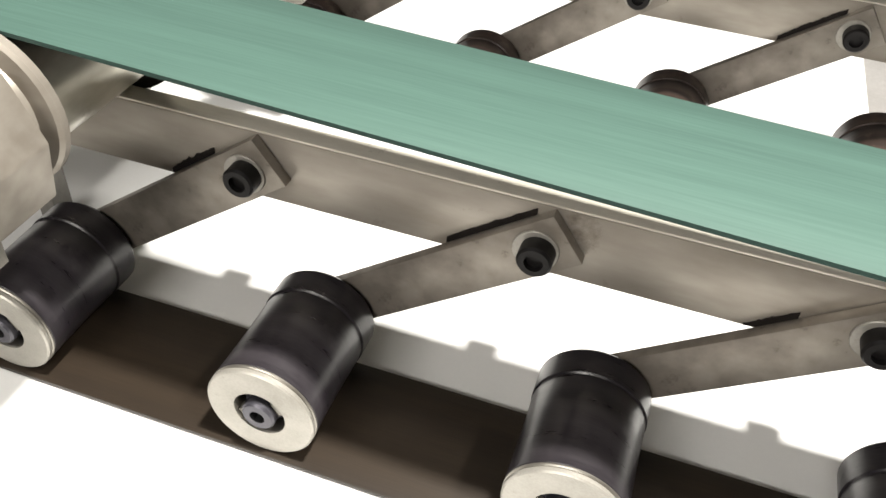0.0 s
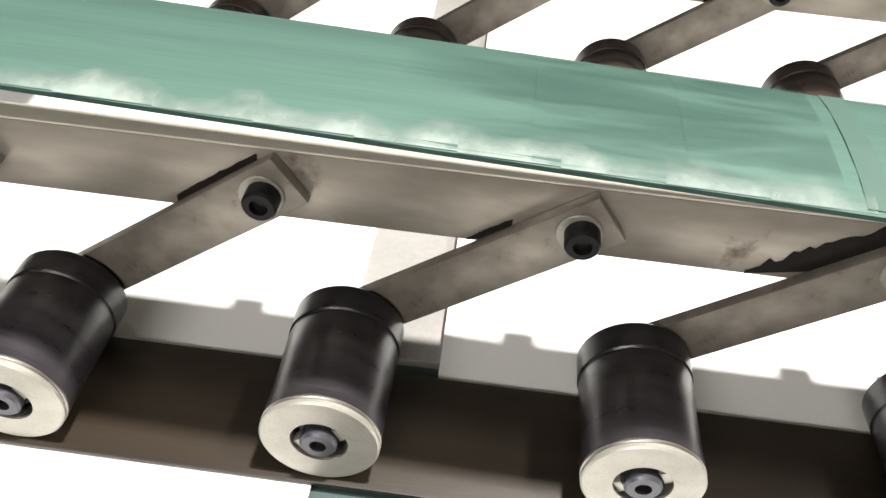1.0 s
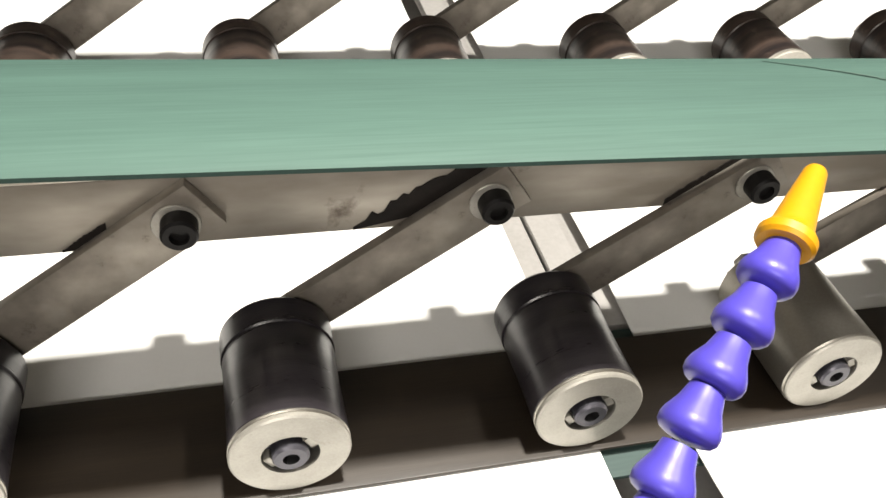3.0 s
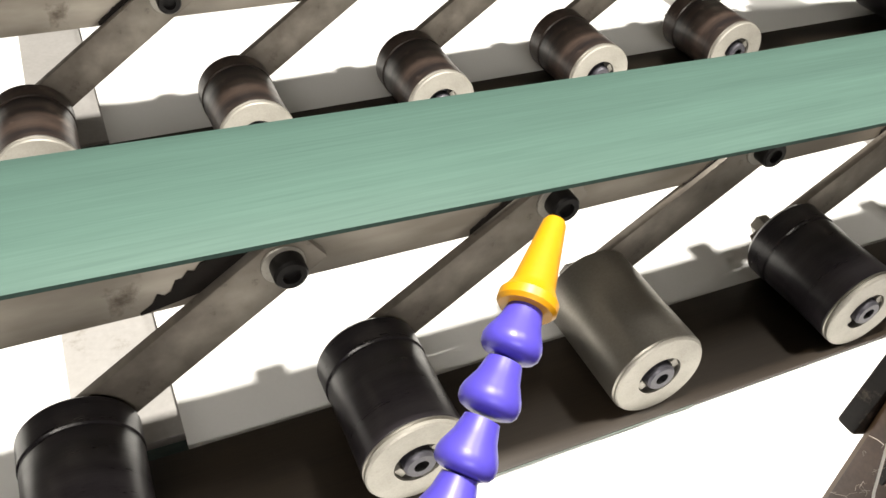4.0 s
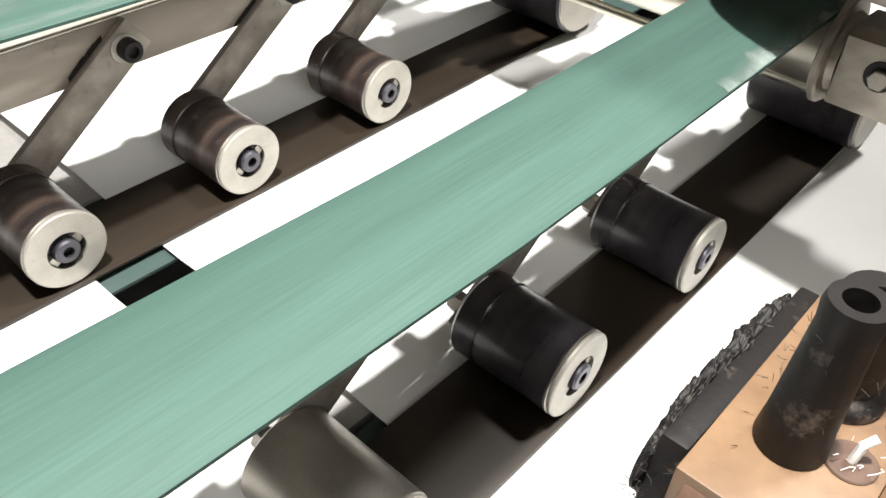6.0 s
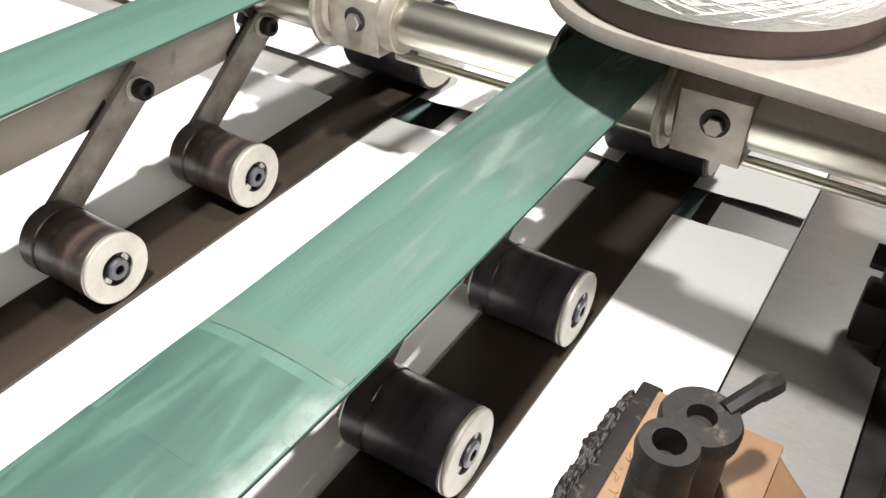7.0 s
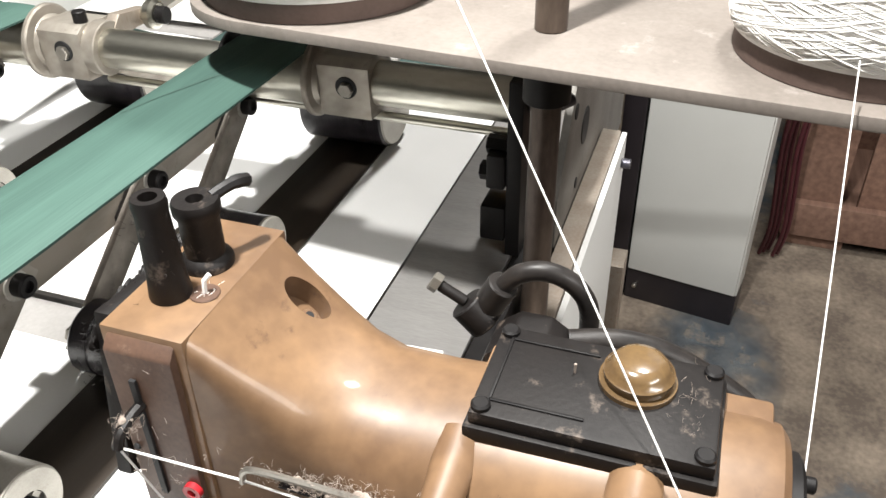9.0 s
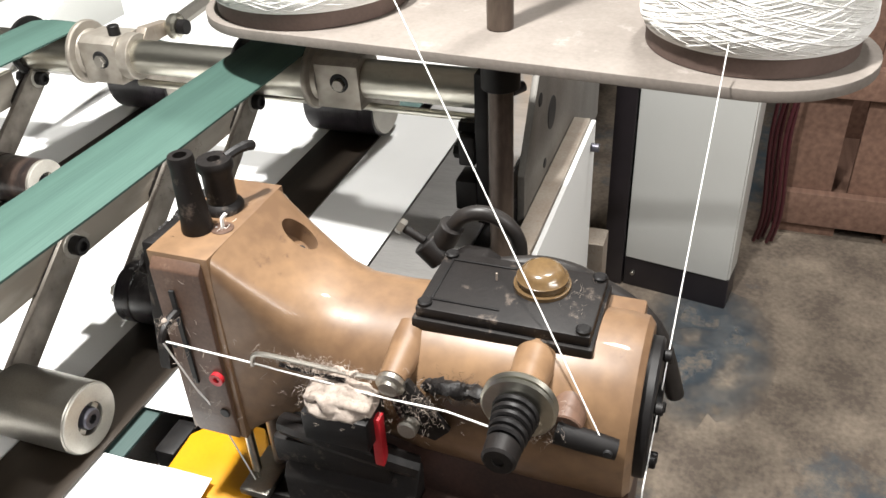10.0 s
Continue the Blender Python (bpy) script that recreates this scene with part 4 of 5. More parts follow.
# two black spools
peg = part("thread_spool", lathe(B(), (0.436, -0.1205, 0.2035), (0, 0, 1), [(0, 0), (0, 0.0090), (0.002, 0.0094), (0.010, 0.0086), (0.042, 0.0071), (0.047, 0.0076), (0.050, 0.0070), (0.050, 0.0040), (0.042, 0.0038), (0.042, 0)], 30), GRIME, head, "dusty tapered black spool")
part("lint", fuzz(B(), (0.436, -0.1205, 0.226), (0.0062, 0.0062, 0.013), 60, 0.0025, random.Random(9), 0.0002), GRIME, peg)
spool2 = part("thread_spool", lathe(B(), (0.462, -0.1225, 0.2030), (0, 0, 1), [(0, 0), (0, 0.0122), (0.003, 0.0125), (0.005, 0.0118), (0.007, 0.0092), (0.026, 0.0092), (0.029, 0.0108), (0.033, 0.0110), (0.035, 0.0102), (0.035, 0.004), (0.031, 0.0035), (0.031, 0)], 30), GRIME, head, "dusty flanged black spool")
part("spool_lever", tube(B(), smooth_path([(0.468, -0.127, 0.2365), (0.475, -0.131, 0.2385), (0.481, -0.134, 0.2385), (0.486, -0.1355, 0.2365)], 5), [0.003] * 8 + [0.0034] * 6 + [0.003, 0.0022], 8), BLACK_STEEL, spool2)
# black bracket with lint on the belt side of the column
side = part("side_bracket", prism(B(), [(0.4, 0.12), (0.43, 0.105), (0.505, 0.13), (0.507, 0.195), (0.415, 0.2045)], "y", -0.1035, -0.0955, 0.0015), GRIME, head, "black bracket matted with lint")
bm = B()
bmesh.ops.create_icosphere(bm, subdivisions=6, radius=1.0)
for v in bm.verts:
    q = Vector((v.co.x * 0.048, v.co.y * 0.004, v.co.z * 0.0125))
    lump = 1 + 0.35 * noise.noise(q * 120) + 0.30 * noise.noise(q * 420) + 0.18 * noise.noise(q * 1100)
    v.co = Vector((0.456 + v.co.x * 0.048, -0.0945 + v.co.y * 0.0042 * lump, 0.189 + v.co.z * 0.0125 * lump))
part("lint", bm, GRIME, side, "matted dark lint", 180)
part("lint", fuzz(B(), (0.414, -0.095, 0.186), (0.006, 0.0020, 0.008), 90, 0.003, random.Random(22), 0.0002), GRIME, side)
part("drive_hub", lathe(B(), (0.462, -0.0955, 0.140), (0, 1, 0), [(0, 0), (0, 0.020), (0.009, 0.020), (0.011, 0.017), (0.014, 0.017), (0.014, 0)], 30), BLACK_STEEL, side)
# face plate details
part("slot", box(B(), 0.4012, 0.4028, -0.1205, -0.1175, 0.112, 0.183), HOLE_SHADE, column)
part("red_stud", lathe(B(), (0.4028, -0.1355, 0.1195), (-1, 0, 0), [(0, 0), (0, 0.0046), (0.003, 0.0046), (0.003, 0.0022), (0.001, 0.002), (0.001, 0)], 18), RED, column, "red plastic stud")
part("plate_screw", rod(B(), (0.4025, -0.1345, 0.090), (0.4010, -0.1345, 0.090), 0.0035), GRIME, column)
part("plate_screw", rod(B(), (0.4025, -0.1105, 0.140), (0.4012, -0.1105, 0.140), 0.0018), HOLE_SHADE, column)
lever = part("take_up_lever", tube(B(), smooth_path([(0.405, -0.119, 0.168), (0.396, -0.118, 0.1665), (0.388, -0.1175, 0.163), (0.386, -0.117, 0.158)], 5), 0.0026, 8), GRIME, head)
part("lint", clumps(fuzz(B(), (0.393, -0.117, 0.165), (0.002, 0.003, 0.002), 45, 0.0035, random.Random(2), 0.0002), (0.394, -0.117, 0.166), (0.002, 0.003, 0.002), 9, 0.0019, random.Random(24)), LINT, lever)
part("lint", fuzz(B(), (0.401, -0.125, 0.125), (0.003, 0.008, 0.030), 25, 0.005, random.Random(31), 0.00025), LINT, column)
# needle bar, presser foot bar
part("needle_bar", rod(B(), (0.418, -0.135, 0.02), (0.418, -0.135, 0.068), 0.0032), CHROME, head)
part("needle", rod(B(), (0.418, -0.135, -0.012), (0.418, -0.135, 0.022), 0.0011, 0.0007, 8), CHROME, head)
part("presser_bar", rod(B(), (0.437, -0.142, 0.012), (0.437, -0.142, 0.09), 0.0050), FRAME_STEEL, head)
part("presser_foot", box(B(), 0.405, 0.447, -0.148, -0.126, 0.006, 0.012, 0.0015), SILVER, head)
# bosses, tension unit, thread guides on the front of the arm
part("boss", lathe(B(), (0.440, -0.2525, 0.153), (-1, 0, -0.15), [(0, 0.0115), (0.030, 0.0086), (0.037, 0.008), (0.038, 0)], 28), BROWN_ENAMEL, arm)
part("boss_screw", lathe(B(), (0.4025, -0.2525, 0.1473), (-1, 0, -0.15), [(0, 0), (0, 0.0085), (0.003, 0.0085), (0.004, 0.0055), (0.0065, 0.0055), (0.0065, 0)], 24), SILVER, arm)
ty, tz = -0.3265, 0.1565
part("boss", lathe(B(), (0.440, ty, tz), (-1, 0, 0), [(0, 0.0125), (0.036, 0.0098), (0.041, 0.0095), (0.041, 0)], 28), BROWN_ENAMEL, arm)
unit = part("tension_unit", lathe(B(), (0.4, ty, tz), (-1, 0, 0), [(0, 0), (0, 0.0192), (0.0014, 0.0202), (0.0030, 0.0186), (0.0036, 0.011), (0.0045, 0.0186), (0.0062, 0.0202), (0.0074, 0.0188), (0.008, 0.008), (0.008, 0)], 40), CHROME, head, "chrome thread tension discs")
coil = []
for k in range(121):
    f = k / 120
    a = f * 2 * math.pi * 5.5
    r = 0.0112 - 0.0040 * f
    coil.append((0.391 - 0.026 * f, ty + r * math.cos(a), tz + r * math.sin(a)))
part("tension_spring", tube(B(), coil, 0.0019, 7), BLACK_STEEL, unit, "black conical coil spring")
part("tension_post", rod(B(), (0.395, ty, tz), (0.357, ty, tz), 0.0042), BLACK_STEEL, unit)
part("tension_knob", lathe(B(), (0.366, ty, tz), (-1, 0, 0), [(0, 0), (0, 0.0092), (0.0085, 0.0088), (0.0098, 0.0075), (0.0098, 0.003), (0.007, 0.003), (0.007, 0)], 24), GRIME, unit)
part("lint", fuzz(B(), (0.400, -0.342, 0.142), (0.005, 0.006, 0.006), 50, 0.004, random.Random(41), 0.0002), LINT, unit)
bm = tube(B(), smooth_path([(0.412, -0.270, 0.140), (0.407, -0.281, 0.147), (0.406, -0.296, 0.148), (0.404, -0.312, 0.149)], 8), 0.0042, 12)
for v in bm.verts:
    v.co += Vector((noise.noise(v.co * 300), noise.noise(v.co * 300 + Vector((7, 0, 0))), noise.noise(v.co * 300 + Vector((0, 9, 0))))) * 0.0022
part("lint", fuzz(bm, (0.405, -0.292, 0.148), (0.003, 0.012, 0.004), 120, 0.004, random.Random(42), 0.0002), GRIME, arm, "roll of dark lint")
gd = part("guide_arm", tube(B(), [(0.400, -0.345, 0.139), (0.401, -0.360, 0.136), (0.402, -0.377, 0.133)], [0.0066, 0.0064, 0.0056], 14), BLACK_STEEL, head, "black thread guide arm")
part("guide_fitting", rod(B(), (0.425, -0.349, 0.142), (0.402, -0.349, 0.140), 0.0098), DARK_ENAMEL, gd)
part("guide_eye", rod(B(), (0.3975, -0.373, 0.1345), (0.3955, -0.373, 0.1345), 0.0026), HOLE_SHADE, gd)
part("wire_guide", tube(B(), smooth_path([(0.402, -0.247, 0.148), (0.399, -0.225, 0.150), (0.397, -0.196, 0.153), (0.396, -0.176, 0.154), (0.396, -0.170, 0.151), (0.396, -0.1685, 0.144)], 5), 0.0016, 7), SILVER, arm)
part("wire_guide", tube(B(), smooth_path([(0.400, -0.225, 0.143), (0.398, -0.200, 0.146), (0.397, -0.186, 0.148)], 5), 0.0014, 7), GRIME, arm)
part("lint", clumps(fuzz(B(), (0.398, -0.208, 0.151), (0.003, 0.018, 0.0022), 200, 0.003, random.Random(43), 0.0002), (0.399, -0.208, 0.150), (0.002, 0.026, 0.0018), 30, 0.0022, random.Random(25)), LINT, arm)
bracket = part("guide_plate", prism(B(), [(-0.247, 0.142), (-0.262, 0.150), (-0.285, 0.118), (-0.276, 0.108), (-0.258, 0.112)], "x", 0.402, 0.406, 0.0008), GRIME, head, "small black thread guide plate")
part("lint", fuzz(B(), (0.401, -0.264, 0.130), (0.002, 0.010, 0.010), 120, 0.004, random.Random(44), 0.0002), LINT, bracket)
part("plate_stud", rod(B(), (0.402, -0.262, 0.119), (0.3945, -0.262, 0.119), 0.0058), SILVER, bracket)
pot = part("oil_box", box(B(), 0.384, 0.410, -0.243, -0.202, 0.106, 0.128, 0.002), BLACK_STEEL, head, "small black oil box heaped with lint")
bm = B()
bmesh.ops.create_icosphere(bm, subdivisions=4, radius=1.0)
for v in bm.verts:
    n = noise.noise(v.co * 2.3) * 0.25 + noise.noise(v.co * 7) * 0.12
    q = v.co * (1 + n)
    v.co = Vector((0.397 + q.x * 0.0135, -0.2225 + max(-1.0, min(1.0, q.y * 1.2)) * 0.0205, 0.131 + max(-0.3, q.z) * 0.0115))
heap = part("lint", bm, LINT, pot, "heap of pale lint", 180)
part("lint", fuzz(B(), (0.397, -0.2225, 0.138), (0.009, 0.014, 0.004), 150, 0.0035, random.Random(45), 0.0002), LINT, pot)
part("red_lever", box(B(), 0.3935, 0.4005, -0.2465, -0.2405, 0.086, 0.124, 0.001), RED, head, "red lever")
part("linkage", tube(B(), smooth_path([(0.405, -0.175, 0.09), (0.398, -0.20, 0.095), (0.400, -0.235, 0.088), (0.408, -0.26, 0.075)], 6), 0.007, 10), GRIME, head)
part("linkage", box(B(), 0.402, 0.425, -0.245, -0.165, 0.056, 0.078, 0.003), GRIME, head)
part("looper_cover", prism(B(), [(0.396, 0.052), (0.412, 0.072), (0.44, 0.072), (0.44, 0.0), (0.396, 0.0)], "y", -0.262, -0.172, 0.003), GRIME, head)
# fitting and hose behind the lid
valve = part("air_valve", rod(B(), (0.535, -0.236, 0.138), (0.535, -0.224, 0.150), 0.0105), GRIME, head, "dusty black pipe fitting")
part("valve_screw", rod(B(), (0.535, -0.224, 0.150), (0.535, -0.209, 0.158), 0.0032), GRIME, valve)
part("valve_nut", hexagon(B(), (0.535, -0.209, 0.158), (0, 0.86, 0.5), 0.0055, 0.005), SILVER, valve)
part("elbow", rod(B(), (0.537, -0.236, 0.15), (0.536, -0.244, 0.166), 0.0085), HOSE, valve)
part("hose", tube(B(), smooth_path([(0.536, -0.242, 0.162), (0.536, -0.252, 0.174), (0.538, -0.266, 0.177), (0.54, -0.280, 0.170), (0.542, -0.288, 0.154), (0.543, -0.288, 0.125)], 6), 0.0052, 12), HOSE, head, "bent black air hose")
part("rear_casting", prism(B(), [(-0.236, 0.12), (-0.244, 0.148), (-0.256, 0.158), (-0.272, 0.158), (-0.29, 0.146), (-0.33, 0.14), (-0.34, 0.12)], "x", 0.500, 0.528, 0.002), GRIME, head)
part("hose", tube(B(), smooth_path([(0.520, -0.282, 0.150), (0.528, -0.31, 0.150), (0.532, -0.34, 0.140), (0.535, -0.38, 0.11), (0.54, -0.40, 0.05)], 6), 0.0065, 12), HOSE, head)


# ---------------------------------------------------------------- threads
def strand(name, pts, r, label):
    return solo(name, tube(B(), pts, r, 6), YARN, label, "thread", "sewing threads")


strand("thread", [(0.399, -0.372, 0.1345), (0.516, -0.215, 0.340), (0.79, 0.150, 0.818)], 0.00044, "taut white sewing thread running down to the guide arm")
strand("thread", [(c2.x - 0.082, c2.y + 0.014, PZ + 0.028), (0.408, -0.392, 0.100), (0.40, -0.394, 0.02)], 0.00044, "taut white sewing thread unwinding from the cone")
strand("thread", [(0.388, -0.324, 0.1425), (0.396, -0.286, 0.1405), (0.396, -0.250, 0.1405), (0.3955, -0.1685, 0.146), (0.386, -0.117, 0.1585)], 0.0006, "white sewing thread along the front of the machine")
strand("thread", [(0.386, -0.117, 0.1585), (0.398, -0.121, 0.110), (0.404, -0.124, 0.090), (0.416, -0.134, 0.006)], 0.00055, "thin white thread running down to the needle")

# ---------------------------------------------------------------- yellow guide under the column
t = thing("seam_guide", 0.44, -0.09, -0.03, "yellow seam guide plate beside the needle", "guide plate")
part("plate", prism(B(), [(0.405, -0.055), (0.452, -0.052), (0.472, -0.068), (0.474, -0.105), (0.44, -0.128), (0.40, -0.125)], "z", -0.026, -0.0042, 0.003), YELLOW, t)
part("clamp", box(B(), 0.43, 0.487, -0.0505, -0.032, -0.05, -0.006, 0.004), BLACK_STEEL, t)

# ---------------------------------------------------------------- jointed coolant nozzle
t = thing("jointed_nozzle", 0.165, -0.21, -0.05, "violet-blue jointed plastic hose with a yellow nozzle tip", "nozzle")
spine = smooth_path([(0.2755, -0.0675, 0.1930), (0.2555, -0.086, 0.1800), (0.235, -0.105, 0.164), (0.213, -0.130, 0.142), (0.19, -0.163, 0.11), (0.172, -0.19, 0.05), (0.165, -0.205, -0.03)], 10)
acc, beads = 0.0, [0]
for k in range(1, len(spine)):
    acc += (spine[k] - spine[k - 1]).length
    if acc >= 0.0145:
        beads.append(k)
        acc = 0.0
for a, b in zip(beads, beads[1:]):
    p, q = spine[a], spine[b]
    part("joint", lathe(B(), p, q - p, [(-0.0006, 0), (-0.0006, 0.0050), (0.0010, 0.0054), (0.0042, 0.0062), (0.0085, 0.0082), (0.0105, 0.0087), (0.0125, 0.0085), (0.0138, 0.0075), (0.0146, 0.0056), (0.0150, 0)], 26), BLUE, t)
tip = Vector((0.2945, -0.0475, 0.2025)) - spine[0]
part("tip", lathe(B(), spine[0], tip, [(0, 0), (0, 0.0078), (0.0012, 0.0088), (0.0038, 0.0088), (0.0052, 0.0078), (0.008, 0.0064), (0.030, 0.0036), (0.0312, 0.0030), (0.0312, 0.0018), (0.02, 0.0018), (0.02, 0)], 30), YELLOW, t, "yellow tapered nozzle tip")
part("base", rod(B(), (0.165, -0.205, -0.035), (0.165, -0.215, -0.20), 0.011), BLACK_STEEL, t)

# ---------------------------------------------------------------- things beyond the machine
cab = thing("control_cabinet", 2.25, -0.33, FLOOR, "light grey control cabinet on a black plinth", "cabinet")
spin = Matrix.Translation((2.09, -0.335, 0)) @ Matrix.Rotation(radians(-9.5), 4, "Z")
part("plinth", box(B(), 0.01, 0.11, -0.147, 0.147, FLOOR, FLOOR + 0.098, 0.002, spin), CABINET_DARK, cab, "black plinth")
part("body", box(B(), 0.012, 0.11, -0.147, 0.147, FLOOR + 0.098, 0.30, 0.003, spin), CABINET, cab)
part("door", box(B(), 0.0, 0.0115, -0.143, 0.143, FLOOR + 0.104, 0.295, 0.003, spin), CABINET, cab)
part("side_post", box(B(), 0.0, 0.06, 0.150, 0.208, FLOOR, 0.28, 0.004, spin), CABINET_DARK, cab, "black side post")
part("plinth_bolt", rod(B(), spin @ Vector((0.011, 0.12, FLOOR + 0.05)), spin @ Vector((-0.002, 0.12, FLOOR + 0.05)), 0.006), SILVER, cab)

t = thing("cable_bundle", 2.45, -0.54, FLOOR, "dark red cables hanging beside the cabinet", "cable")
for k in range(5):
    x, y = 2.42 + 0.015 * (k % 3), -0.545 - 0.013 * k
    part("cable", tube(B(), smooth_path([(x, y, 0.1), (x + 0.01, y - 0.01 * (k % 2), -0.4), (x - 0.01, y + 0.008, -0.65), (x, y - 0.01, -0.9), (x + 0.02, y, FLOOR + 0.01)], 8), 0.006, 8), material("dark_red_cable", (0.07, 0.015, 0.02), 0.4) if k == 0 else bpy.data.materials["dark_red_cable"], t)

crate = thing("wooden_pallet", 2.6, -0.85, FLOOR, "reddish wooden pallet crate standing on the floor", "pallet")
for k in range(4):
    y1 = -0.585 - 0.205 * k
    part("upright_board", box(B(), 2.55, 2.572, y1 - 0.16, y1, FLOOR + 0.13, -0.30, 0.002), WOOD, crate)
part("rail", box(B(), 2.515, 2.549, -1.40, -0.595, -0.985, -0.875, 0.003), WOOD, crate)
part("rail", box(B(), 2.515, 2.549, -1.40, -0.595, -0.56, -0.47, 0.003), WOOD, crate)
for k in range(3):
    y1 = -0.61 - 0.31 * k
    part("foot", box(B(), 2.54, 2.75, y1 - 0.17, y1, FLOOR, -0.99, 0.003), WOOD, crate)
part("back_board", box(B(), 3.0, 3.02, -1.4, -0.585, FLOOR + 0.1, -0.3, 0.002), WOOD, crate)
part("deck", box(B(), 2.573, 2.999, -1.4, -0.585, FLOOR + 0.10, FLOOR + 0.125, 0.002), WOOD, crate)

t = thing("yellow_upright", 1.45, -0.075, -0.05, "yellow painted upright with a black clamp knob and rod", "upright")
part("upright", box(B(), 1.44, 1.48, -0.094, -0.058, -0.006, 0.34, 0.003), YELLOW, t)
part("knob", rod(B(), (1.46, -0.0945, 0.105), (1.46, -0.118, 0.105), 0.014), BLACK_STEEL, t)
part("guide_rod", rod(B(), (1.46, -0.118, 0.105), (1.46, -0.42, 0.105), 0.006), CHROME, t)

pts = []
for k in range(60):
    a = 2 * math.pi * k / 60
    r = 1 + 0.45 * noise.noise(Vector((2 * math.cos(a), 2 * math.sin(a), 1))) + 0.18 * noise.noise(Vector((9 * math.cos(a), 9 * math.sin(a), 5)))
    pts.append((1.90 + 0.34 * r * math.cos(a), -0.44 + 0.20 * r * math.sin(a)))
solo("powder_patch", prism(B(), pts, "z", FLOOR + 0.0005, FLOOR + 0.0015), material("bluish_powder", (0.14, 0.155, 0.165), 0.85, 0.0, (0.055, 0.075, 0.095), 14, 0.7, 0.3, 120, spots=(0.21, 0.17, 0.13), spot_scale=9, spot_edge=0.56), "bluish powder spilled on the concrete by the cabinet", "powder")

powder = bpy.data.materials["bluish_powder"].node_tree
cloud = powder.nodes.new("ShaderNodeTexNoise")
cloud.inputs["Scale"].default_value, cloud.inputs["Detail"].default_value = 9.0, 8
where = powder.nodes.new("ShaderNodeTexCoord")
powder.links.new(where.outputs["Object"], cloud.inputs["Vector"])
thin = powder.nodes.new("ShaderNodeMapRange")
thin.inputs[1].default_value, thin.inputs[2].default_value, thin.inputs[4].default_value = 0.28, 0.62, 0.9
powder.links.new(cloud.outputs[0], thin.inputs[0])
spread = powder.nodes.new("ShaderNodeMapping")
spread.inputs["Scale"].default_value, spread.inputs["Location"].default_value = (1 / 0.34, 1 / 0.20, 0), (-1.90 / 0.34, 0.44 / 0.20, 0)
powder.links.new(where.outputs["Object"], spread.inputs["Vector"])
away = powder.nodes.new("ShaderNodeVectorMath")
away.operation = "LENGTH"
powder.links.new(spread.outputs[0], away.inputs[0])
rim = powder.nodes.new("ShaderNodeMapRange")
rim.inputs[1].default_value, rim.inputs[2].default_value = 0.95, 0.45
powder.links.new(away.outputs["Value"], rim.inputs[0])
both = powder.nodes.new("ShaderNodeMath")
both.operation = "MULTIPLY"
powder.links.new(thin.outputs[0], both.inputs[0])
powder.links.new(rim.outputs[0], both.inputs[1])
powder.links.new(both.outputs[0], powder.nodes["Principled BSDF"].inputs["Alpha"])

# printed sticker on the bed plate
t = solo("warning_sticker", prism(B(), [(0.652, -0.124), (0.655, -0.168), (0.625, -0.177), (0.618, -0.130)], "z", -0.0019, -0.0014), STICKER, "white printed sticker with black rim on the bed", "sticker", origin=(0.64, -0.15, -0.0019))
for k in range(4):
    part("printed_bar", box(B(), 0.646 - 0.006 * k, 0.649 - 0.006 * k, -0.164, -0.132 - 0.004 * (k % 2), -0.0014, -0.0011), INK, t)


# ---------------------------------------------------------------- bags on the table
BAG_PERIOD, GAP, BAG_SPEED = 0.6085, 0.050, 0.452
bags = []


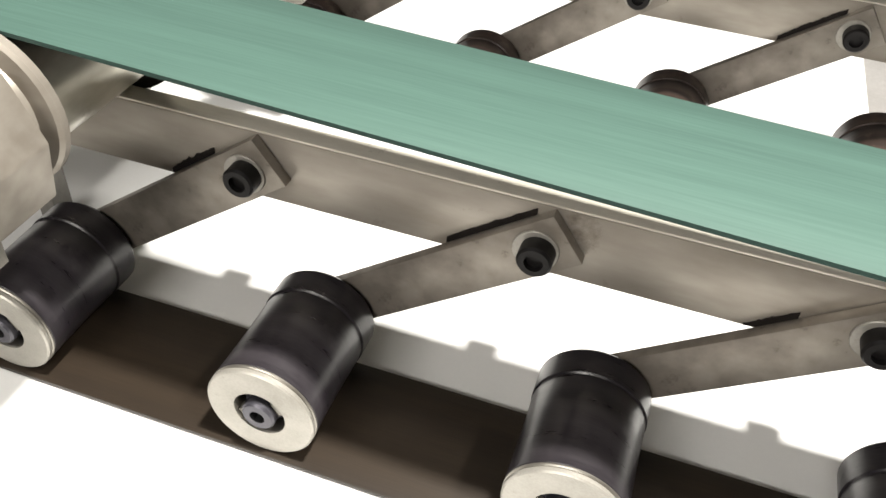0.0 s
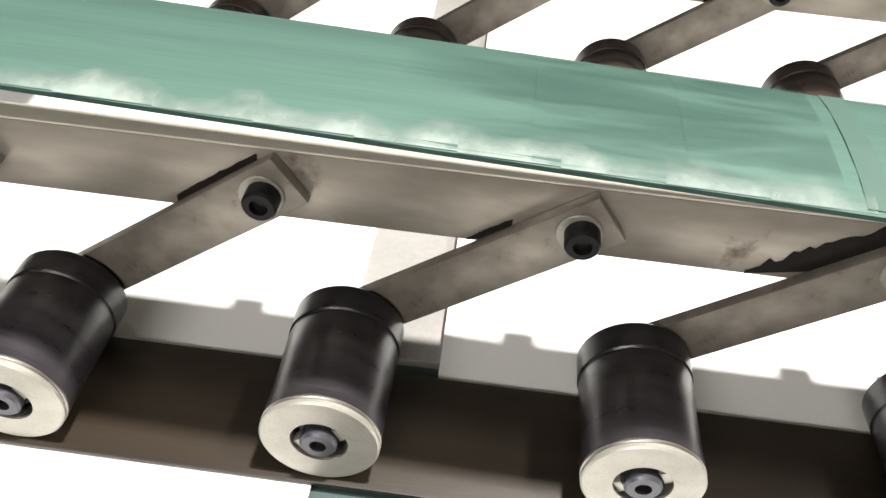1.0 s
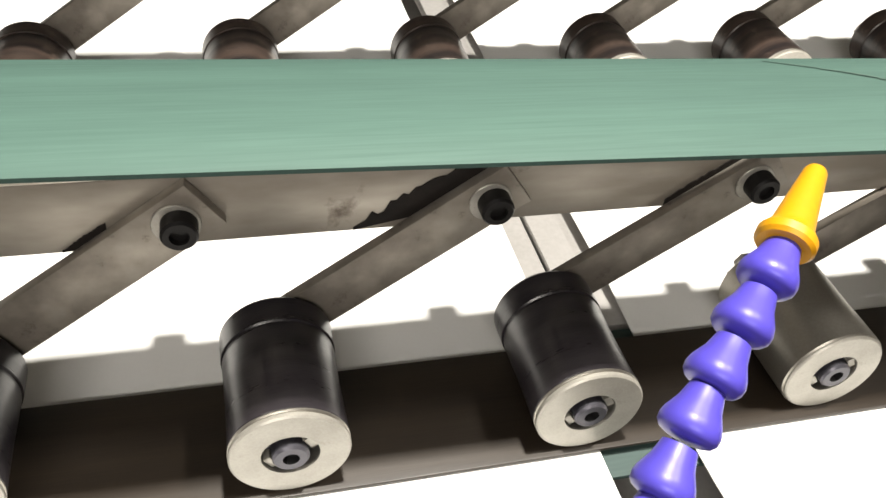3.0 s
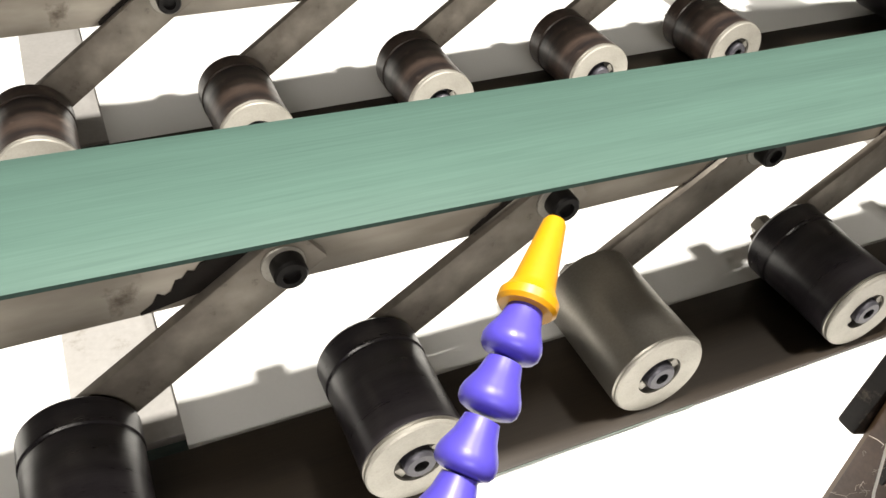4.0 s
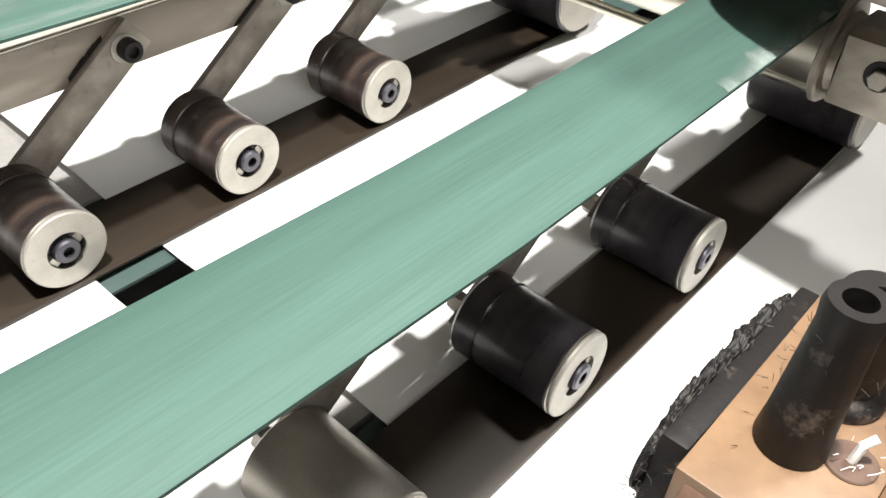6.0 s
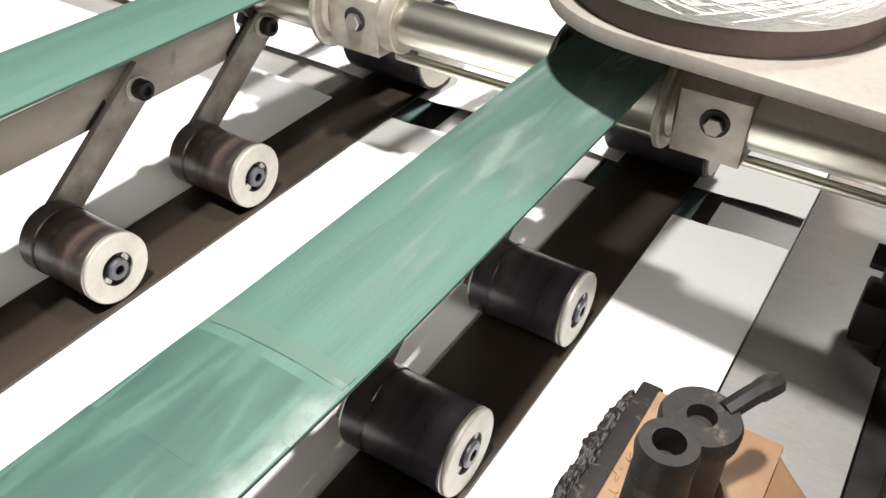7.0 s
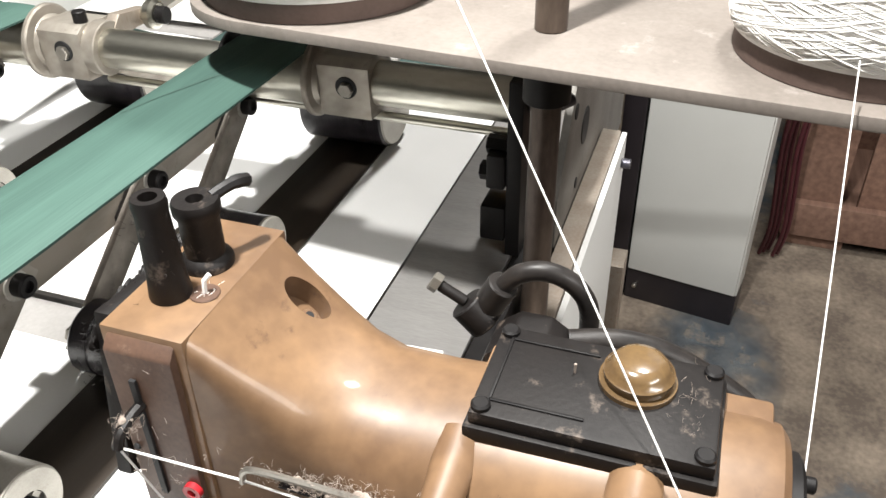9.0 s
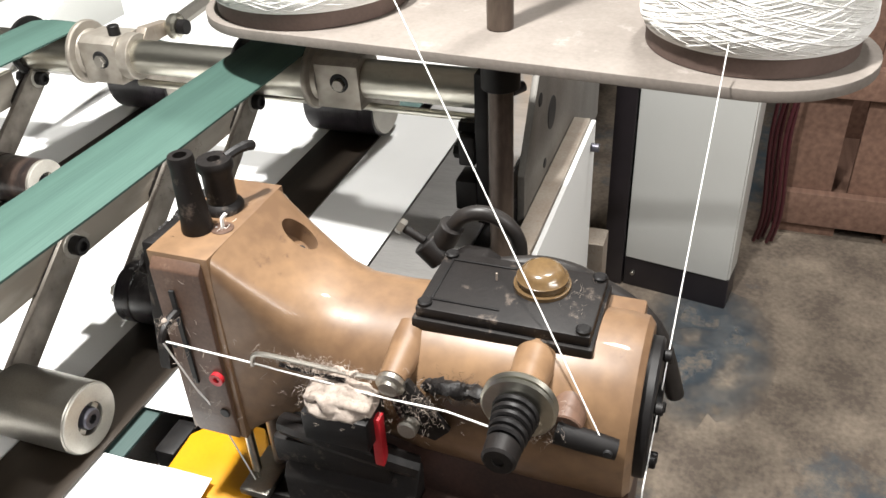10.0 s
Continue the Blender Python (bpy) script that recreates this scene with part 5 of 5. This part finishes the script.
def bag():
    bm = B()
    length, y0, y1 = BAG_PERIOD - GAP, -0.0972, 0.93
    nx, ny = 40, 60
    top, low = [], []
    for i in range(nx + 1):
        f = i / nx
        rows = ([], [])
        for j in range(ny + 1):
            y = y0 + (y1 - y0) * j / ny
            x = length * f
            clear = min(1.0, max(0.0, min(abs(y - 0.025), abs(y - ROW - 0.025)) - 0.05) / 0.04)
            lift = 0.0006 * clear * (0.5 + 0.5 * noise.noise(Vector((x * 5, y * 5, 0.3)))) + 0.003 * clear * max(0.0, 1 - min(f, 1 - f) / 0.05) ** 2
            rows[0].append(bm.verts.new((x, y, -0.0004 + lift)))
            rows[1].append(bm.verts.new((x, y, -0.0012 + lift)))
        top.append(rows[0])
        low.append(rows[1])
    for p, q in zip(top, top[1:]):
        for j in range(ny):
            bm.faces.new((p[j], q[j], q[j + 1], p[j + 1]))
    for p, q in zip(low, low[1:]):
        for j in range(ny):
            bm.faces.new((p[j], p[j + 1], q[j + 1], q[j]))
    for i in range(nx):
        bm.faces.new((top[i][0], low[i][0], low[i + 1][0], top[i + 1][0]))
        bm.faces.new((top[i][ny], top[i + 1][ny], low[i + 1][ny], low[i][ny]))
    for j in range(ny):
        bm.faces.new((top[0][j], top[0][j + 1], low[0][j + 1], low[0][j]))
        bm.faces.new((top[nx][j], low[nx][j], low[nx][j + 1], top[nx][j + 1]))
    return solo("woven_bag", bm, BAG, "flat white woven plastic bag lying on the machine table", "bag", "bags moving along the table", smooth=60)


first = bag()
for n in range(-9, 4):
    start = -0.004 - BAG_SPEED + GAP + n * BAG_PERIOD
    ob = first if n == -9 else copy_thing(first, pose(start, 0, 0))
    ob.location = (start, 0, 0)
    bags.append((ob, start))


# ---------------------------------------------------------------- what moves
# the slack top runs swing a little up and down about the cross shaft: seconds, thousandths of a radian
SWING = [(0.0, 4.6), (1.0, 4.2), (1.5, 4.4), (2.0, 3.4), (3.5, -2.0), (4.0, -0.4), (4.5, 4.0), (5.0, -4.5), (5.5, -10.0), (6.3, -5.0), (7.0, -0.3), (7.5, 2.4), (8.0, 2.4), (8.5, -2.0), (9.0, 3.0), (10.0, 0.0)]


def sway(t):
    k = max(i for i in range(len(SWING) - 1) if SWING[i][0] <= t)
    (t0, a0), (t1, a1) = SWING[k], SWING[k + 1]
    f = (t - t0) / (t1 - t0)
    a = a0 + (a1 - a0) * f * f * (3 - 2 * f)
    hub = Vector((SX, 0, SZ))
    return Matrix.Translation(hub) @ Matrix.Rotation(a / 1000, 4, "Y") @ Matrix.Translation(-hub)


def motions():
    for run in top_runs:
        walk(run, [(k / 10, sway(k / 10)) for k in range(101)])
    for ob, start in bags:
        walk(ob, [(0.0, pose(start, 0, 0)), (5.0, pose(start + BAG_SPEED * 5, 0, 0)), (10.0, pose(start + BAG_SPEED * 10, 0, 0))])
    speed = (TOTAL + 0.30 - 0.731) / 5.7
    for ob, ahead in marks:
        rows = []
        for k in range(101):
            t = k / 10
            p, d = on_loop(0.731 + speed * (t - 1.2) + ahead)
            back = -d
            out = Vector((d.z, 0, -d.x))
            m = Matrix((back, Vector((0, 1, 0)), out)).transposed().to_4x4()
            m.translation = Vector((p.x, lane(p), p.z))
            rows.append((t, sway(t) @ m if p.z > 0.15 else m))
        walk(ob, rows)


motions()
